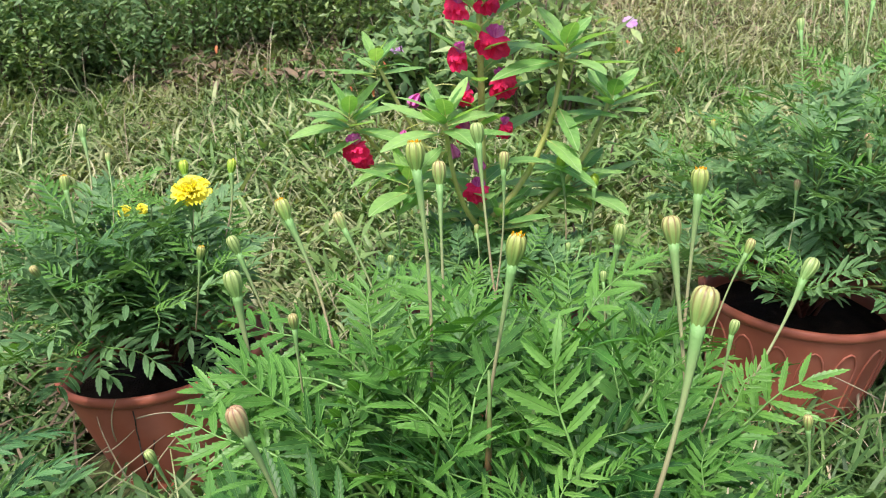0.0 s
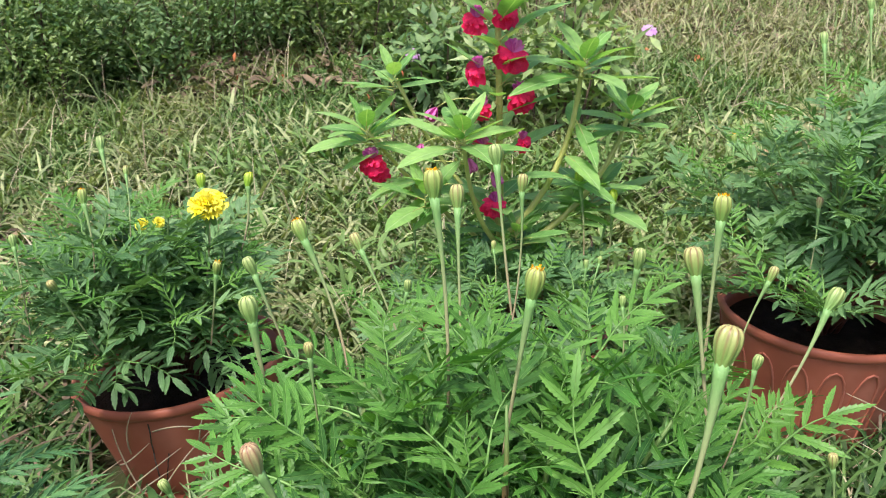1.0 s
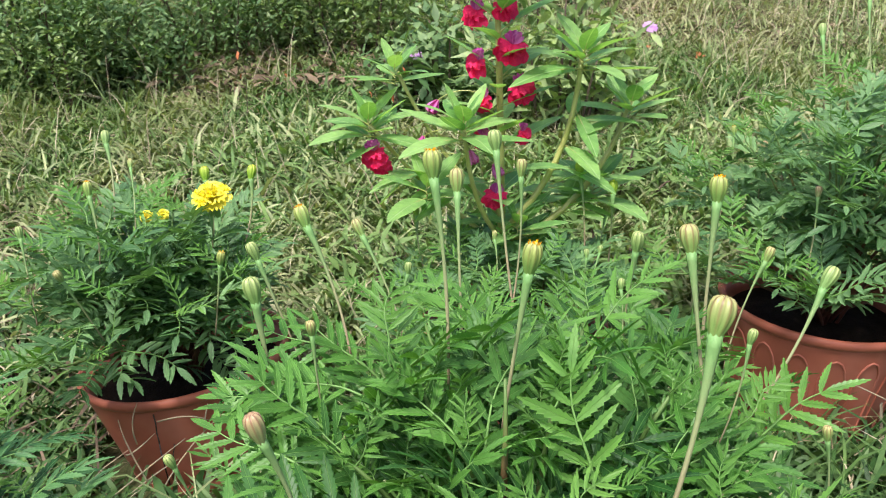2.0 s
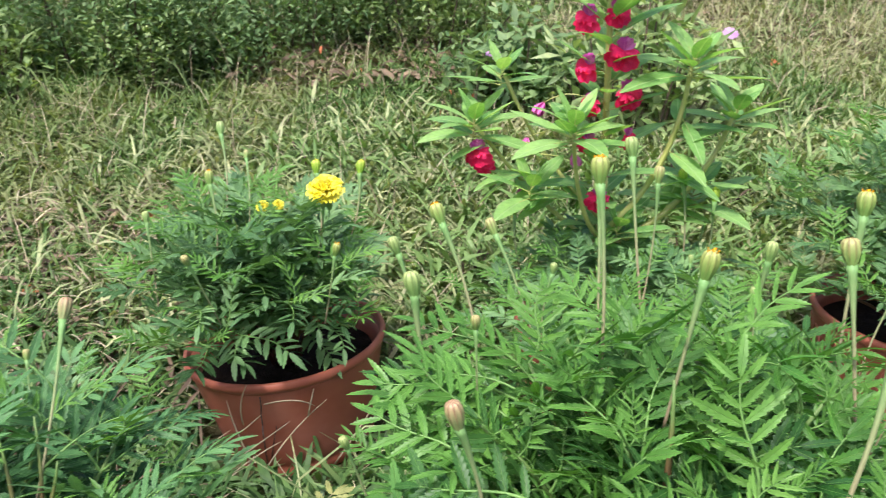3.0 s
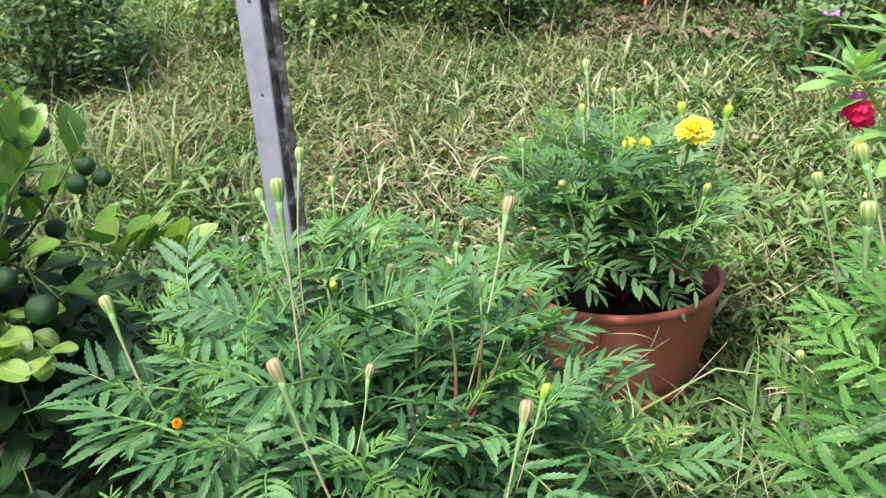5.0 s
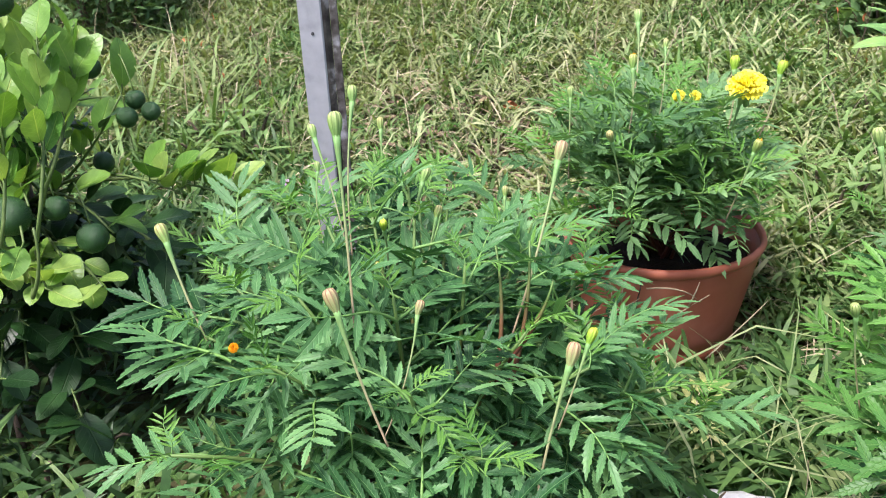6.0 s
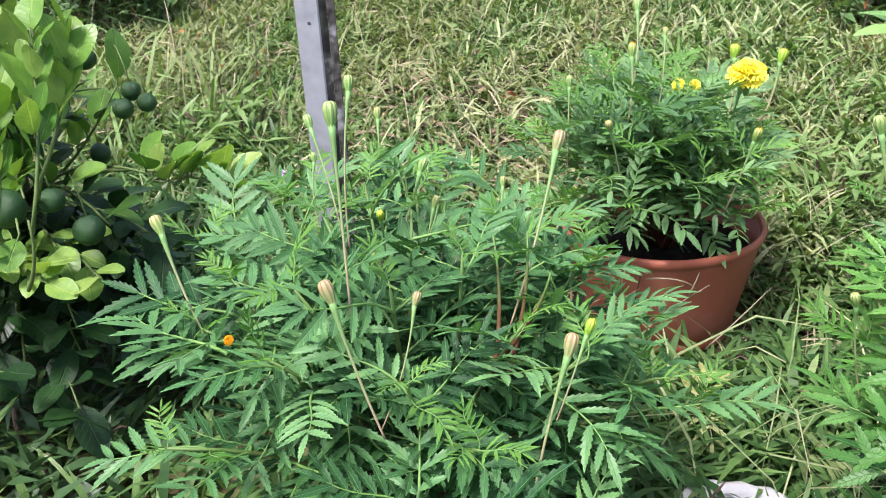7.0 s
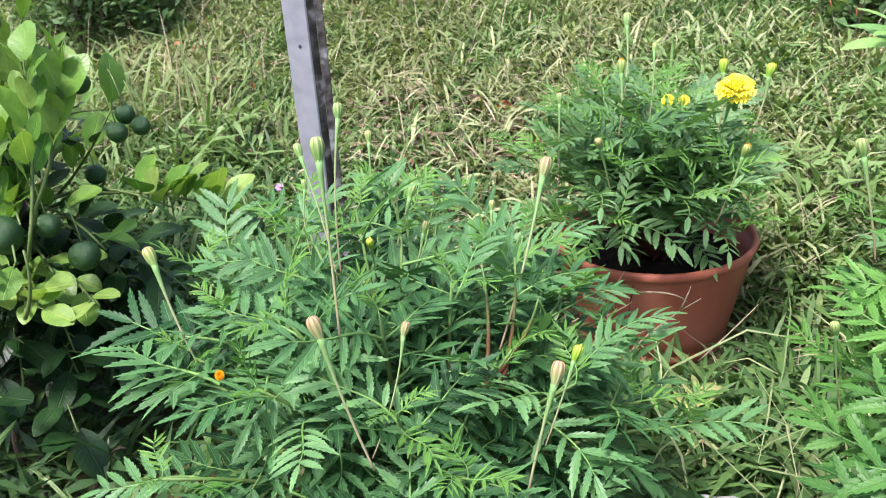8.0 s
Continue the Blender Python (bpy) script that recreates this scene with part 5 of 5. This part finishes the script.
shrub("shrub", (1.5, 4.5), 0.80, 0.45, 0.50, 5780, 0.043, 0.016, SHRUB_LIGHT, 7, "light green scrub at the top of the bank")
shrub("shrub", (-1.6, 4.6), 1.2, 0.50, 1.0, 10200, 0.047, 0.019, SHRUB_LEAF, 8, "tall dark hedge shrub closing the garden")
shrub("shrub", (0.2, 5.2), 1.3, 0.50, 0.9, 8500, 0.047, 0.019, SHRUB_LIGHT, 9, "tall scrub closing the garden")
shrub("shrub", (2.3, 5.2), 1.2, 0.50, 0.9, 8500, 0.047, 0.019, SHRUB_LEAF, 10, "tall scrub closing the garden")
shrub("shrub", (-3.6, 4.2), 0.9, 0.60, 1.0, 8500, 0.047, 0.019, SHRUB_LEAF, 11, "tall hedge shrub closing the garden")
peri = shrub("periwinkle_plant", (-0.05, 2.75), 0.26, 0.20, 0.36, 900, 0.075, 0.028, SHRUB_LEAF, 12, "dark-leaved periwinkle with lilac flowers", "periwinkle")
five_petals(peri, (-0.153, 2.72, 0.52), 0.060)
peri2 = shrub("periwinkle_plant", (0.30, 2.6), 0.28, 0.20, 0.50, 900, 0.085, 0.026, SHRUB_LIGHT, 13, "dark-leaved periwinkle behind the balsam", "periwinkle")
five_petals(peri2, (0.62, 2.75, 0.60), 0.05)
for k, (x, y, rx, hh, n) in enumerate(((-2.15, 2.62, 0.30, 0.22, 700), (-0.22, 2.95, 0.20, 0.22, 450))):
    shrub("shrub", (x, y), rx, rx * 0.6, hh, n, 0.05, 0.016, SHRUB_LEAF, 60 + k, "low straggling shrub at the foot of the hedge", shoots=9)
shrub("shrub", (-1.93, 2.70), 0.20, 0.15, 0.34, 420, 0.07, 0.022, SHRUB_LIGHT, 14, "young light green shoot in the lawn", shoots=6)
# the two clumps by the citrus bush wear its dark green as painted shade
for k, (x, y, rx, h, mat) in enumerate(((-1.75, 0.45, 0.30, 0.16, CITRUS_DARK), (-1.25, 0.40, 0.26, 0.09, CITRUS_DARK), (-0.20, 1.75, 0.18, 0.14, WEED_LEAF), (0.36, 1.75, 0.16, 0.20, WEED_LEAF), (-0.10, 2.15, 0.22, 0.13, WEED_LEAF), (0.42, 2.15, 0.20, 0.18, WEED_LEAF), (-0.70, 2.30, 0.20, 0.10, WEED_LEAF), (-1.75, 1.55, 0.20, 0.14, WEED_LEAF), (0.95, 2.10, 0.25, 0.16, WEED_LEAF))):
    shrub("weed_clump", (x, y), rx, rx * 0.8, h, 260, 0.08, 0.015, mat, 15 + k, "low clump of lance-leaved green weeds" if mat is WEED_LEAF else "weeds under the citrus bush, coloured dark for its shade", "weeds", shoots=8)


# ---- small things ----
def dry_stalk(at, to, r0, seed):
    s = Shape()
    rs = random.Random(seed)
    pts = bend(at, to, (rs.uniform(-0.01, 0.01), -0.006, rs.uniform(-0.01, 0.015)), 6)
    tube(s, pts, [r0, r0, r0 * 0.9, r0 * 0.9, r0 * 0.8, r0 * 0.6, r0 * 0.4], 5)
    ob = new("straw", s.mesh("straw", GRASS_DRY))
    return tagged(ob, "dry straw-coloured grass stem leaning on the pot", "straw", "straws by the pot")


for k, (a, b) in enumerate((((-0.590, 1.075, 0.045), (-0.455, 1.098, 0.153)), ((-0.520, 1.070, 0.020), (-0.391, 1.105, 0.197)), ((-0.496, 1.095, 0.187), (-0.411, 1.100, 0.187)), ((-0.534, 1.090, 0.146), (-0.525, 1.098, 0.222)), ((-0.556, 1.090, 0.124), (-0.506, 1.100, 0.161)), ((-0.421, 1.094, 0.171), (-0.411, 1.102, 0.219)), ((-0.560, 1.080, 0.048), (-0.473, 1.100, 0.109)), ((-0.407, 1.070, 0.020), (-0.484, 1.100, 0.066)), ((-0.516, 1.080, 0.060), (-0.563, 1.100, 0.187)), ((-0.375, 1.080, 0.085), (-0.299, 1.110, 0.208)), ((0.74, 1.15, 0.02), (0.765, 1.19, 0.24)), ((0.76, 1.19, 0.16), (0.65, 1.18, 0.22)))):
    dry_stalk(a, b, 0.0014, k)

fallen = thing("fallen_leaf", (-0.37, 0.95, 0.03), "yellowed marigold leaf fallen in the grass", "leaf")
yl = pinnate("leaf_blade", [LEAF_YELLOW, GRASS_DRY], 0.085, 4, 0.3, 5, 0.5, 91)
part("leaf_blade", yl, None, fallen, "", aim((-0.375, 0.905, 0.065), (0.2, 1, 0.55), (-0.4, -0.8, 1), 1.1))
part("leaf_blade", yl, None, fallen, "", aim((-0.365, 0.93, 0.07), (0.5, -1, 0.15), (0.2, -0.5, 1), 0.9))

DEAD = plain_material("orange_dead_leaf", [(0.3, (0.36, 0.10, 0.03)), (0.7, (0.52, 0.20, 0.08))], 40, 0.7)
for k, (x, y, w) in enumerate(((-1.10, 1.95, 0.05), (-0.66, 2.98, 0.08), (0.95, 3.25, 0.06), (-0.95, 1.80, 0.035), (-0.24, 2.05, 0.03), (-2.3, 2.05, 0.035), (-1.25, 1.62, 0.04), (0.75, 3.3, 0.04))):
    z = float(ground_z(np.array(x), np.array(y)))
    lf = oval_leaf("dead_leaf", DEAD, w, w * 0.6, 0.5, 0.4, 0.005)
    ob = new("dead_leaf", lf)
    ob.matrix_basis = aim((x, y, z + 0.045), (math.cos(k * 2.1), math.sin(k * 2.1), 0.3), (0.2, -0.5, 1))
    tagged(ob, "withered orange-brown leaf caught in the grass", "dead leaf", "dead leaves")

sack = Shape()
pts = bend((-0.36, 0.735, 0.038), (-0.20, 0.785, 0.038), (0, 0.0, 0.008), 9)
tube(sack, pts, [0.010, 0.030, 0.037, 0.040, 0.038, 0.041, 0.037, 0.039, 0.032, 0.012], 22)
tagged(new("plastic_sack", sack.mesh("plastic_sack", SACK)), "crumpled white plastic sack lying in the grass", "sack")

pompon(left_bush, (-0.735, 0.300, 0.492), 0.009, (0.4, -0.8, 0.5), PETAL_ORANGE)
gap = Vector((-0.572, 0.556, 0.435))
for leaf in [o for o in left_bush.children if o.name.startswith(("leaf", "young_leaf"))]:
    heart = leaf.matrix_basis @ Vector((0, 0.07, 0)) + left_bush.matrix_basis.translation
    if any((heart - gap - Vector((0.25, -0.70, 0.50)) * k).length < 0.038 for k in (0.0, 0.05, 0.10)):
        bpy.data.objects.remove(leaf)
for a, b in (((-0.568, 0.530, 0.34), (-0.598, 0.590, 0.490)), ((-0.553, 0.535, 0.34), (-0.562, 0.600, 0.500)), ((-0.556, 0.536, 0.38), (-0.520, 0.560, 0.480))):
    stem = Shape()
    tube(stem, bend(a, b, (0.008, 0, 0.004), 8), [0.0036 - 0.00032 * i for i in range(9)], 7)
    part("stem", stem, STEM, left_bush, "reddish brown stem")
stem = Shape()
tube(stem, bend((0.030, 0.500, 0.47), (0.036, 0.545, 0.615), (0.003, 0, 0), 6), [0.0048 - 0.0006 * i for i in range(7)], 7)
part("stem", stem, STEM, central, "reddish brown stem")
peri3 = shrub("periwinkle_plant", (-2.38, 2.72), 0.22, 0.18, 0.36, 700, 0.06, 0.02, SHRUB_LIGHT, 41, "light green periwinkle with a lilac flower", "periwinkle", shoots=8)
five_petals(peri3, (-2.371, 2.655, 0.625), 0.06)
wild = thing("wild_flower", (-1.46, 1.38, 0.02), "tiny lilac wild flower standing in the grass", "wild flower")
five_petals(wild, (-1.46, 1.38, 0.085), 0.022)
stem = Shape()
tube(stem, bend((-1.46, 1.385, 0.02), (-1.46, 1.382, 0.084), (0.004, 0, 0), 4), [0.0012] * 5, 5)
part("stem", stem, TWIG, wild)
for k, (a, b) in enumerate((((-0.345, 0.72, 0.07), (-0.22, 0.74, 0.095)), ((-0.33, 0.715, 0.02), (-0.30, 0.74, 0.11)), ((-0.31, 0.72, 0.075), (-0.25, 0.715, 0.065)))):
    dead = Shape()
    tube(dead, bend(a, b, (0, 0, 0.012), 6), [0.003, 0.003, 0.0028, 0.0026, 0.0022, 0.0018, 0.001], 6)
    tagged(new("dry_stick", dead.mesh("dry_stick", BARK)), "dark brown dry stick lying on the white sack", "stick", "sticks on the sack")
broad = thing("broad_leaf", (-1.14, 0.30, 0.03), "fallen broad pale green leaf lying on the weeds", "leaf")
part("leaf_blade", blade_leaf("leaf_blade", [CITRUS_LEAF, TWIG], 0.15, 0.040, 8, 0.25, 0.05, 0.02), None, broad, "", aim((-1.08, 0.335, 0.075), (-1, -0.25, -0.08), (0.1, -0.5, 1)))


def dry_weed(at, height, lean, seed):
    """A dead weed: one thin dark stem with a few short side twigs and withered leaf ends."""
    r = random.Random(seed)
    at = Vector((at[0], at[1], float(ground_z(np.array(at[0]), np.array(at[1])))))
    ob = thing("dry_weed", at, "thin dark dried weed standing in the lawn", "dead weed", "dead weeds")
    tip = at + Vector((lean, 0.02, height))
    pts = bend(at - Vector((0, 0, 0.02)), tip, (0.015, 0, 0), 8)
    s = Shape()
    tube(s, pts, [0.0022 - 0.0016 * i / 8 for i in range(9)], 5)
    part("stem", s, BARK, ob)
    for k in range(7):
        p = pts[2 + k % 6].lerp(pts[3 + k % 6], r.random())
        d = Vector((r.uniform(-1, 1), r.uniform(-0.6, 0.6), r.uniform(0.5, 1.3))).normalized()
        t = Shape()
        tube(t, bend(p, p + d * r.uniform(0.03, 0.07), (0, 0, 0.004), 3), [0.0011, 0.0009, 0.0007, 0.0004], 4)
        side = part("twig", t, BARK, ob)
        if k % 2:
            part("withered_leaf", DRIED, None, side, "", aim(p + d * 0.03, (d.x, d.y, -0.6), (0, 0, 1), r.uniform(0.7, 1.1)))
    return ob


DRIED = oval_leaf("withered_leaf", DEAD, 0.022, 0.009, 0.5, 0.5, 0.004)
for k, (x, y, h, lean) in enumerate(((-1.89, 1.69, 0.34, -0.06), (-1.83, 1.74, 0.26, 0.03), (-0.72, 2.56, 0.30, 0.02), (-0.23, 2.38, 0.32, 0.03), (-0.27, 2.44, 0.22, -0.04))):
    dry_weed((x, y), h, lean, 500 + k)
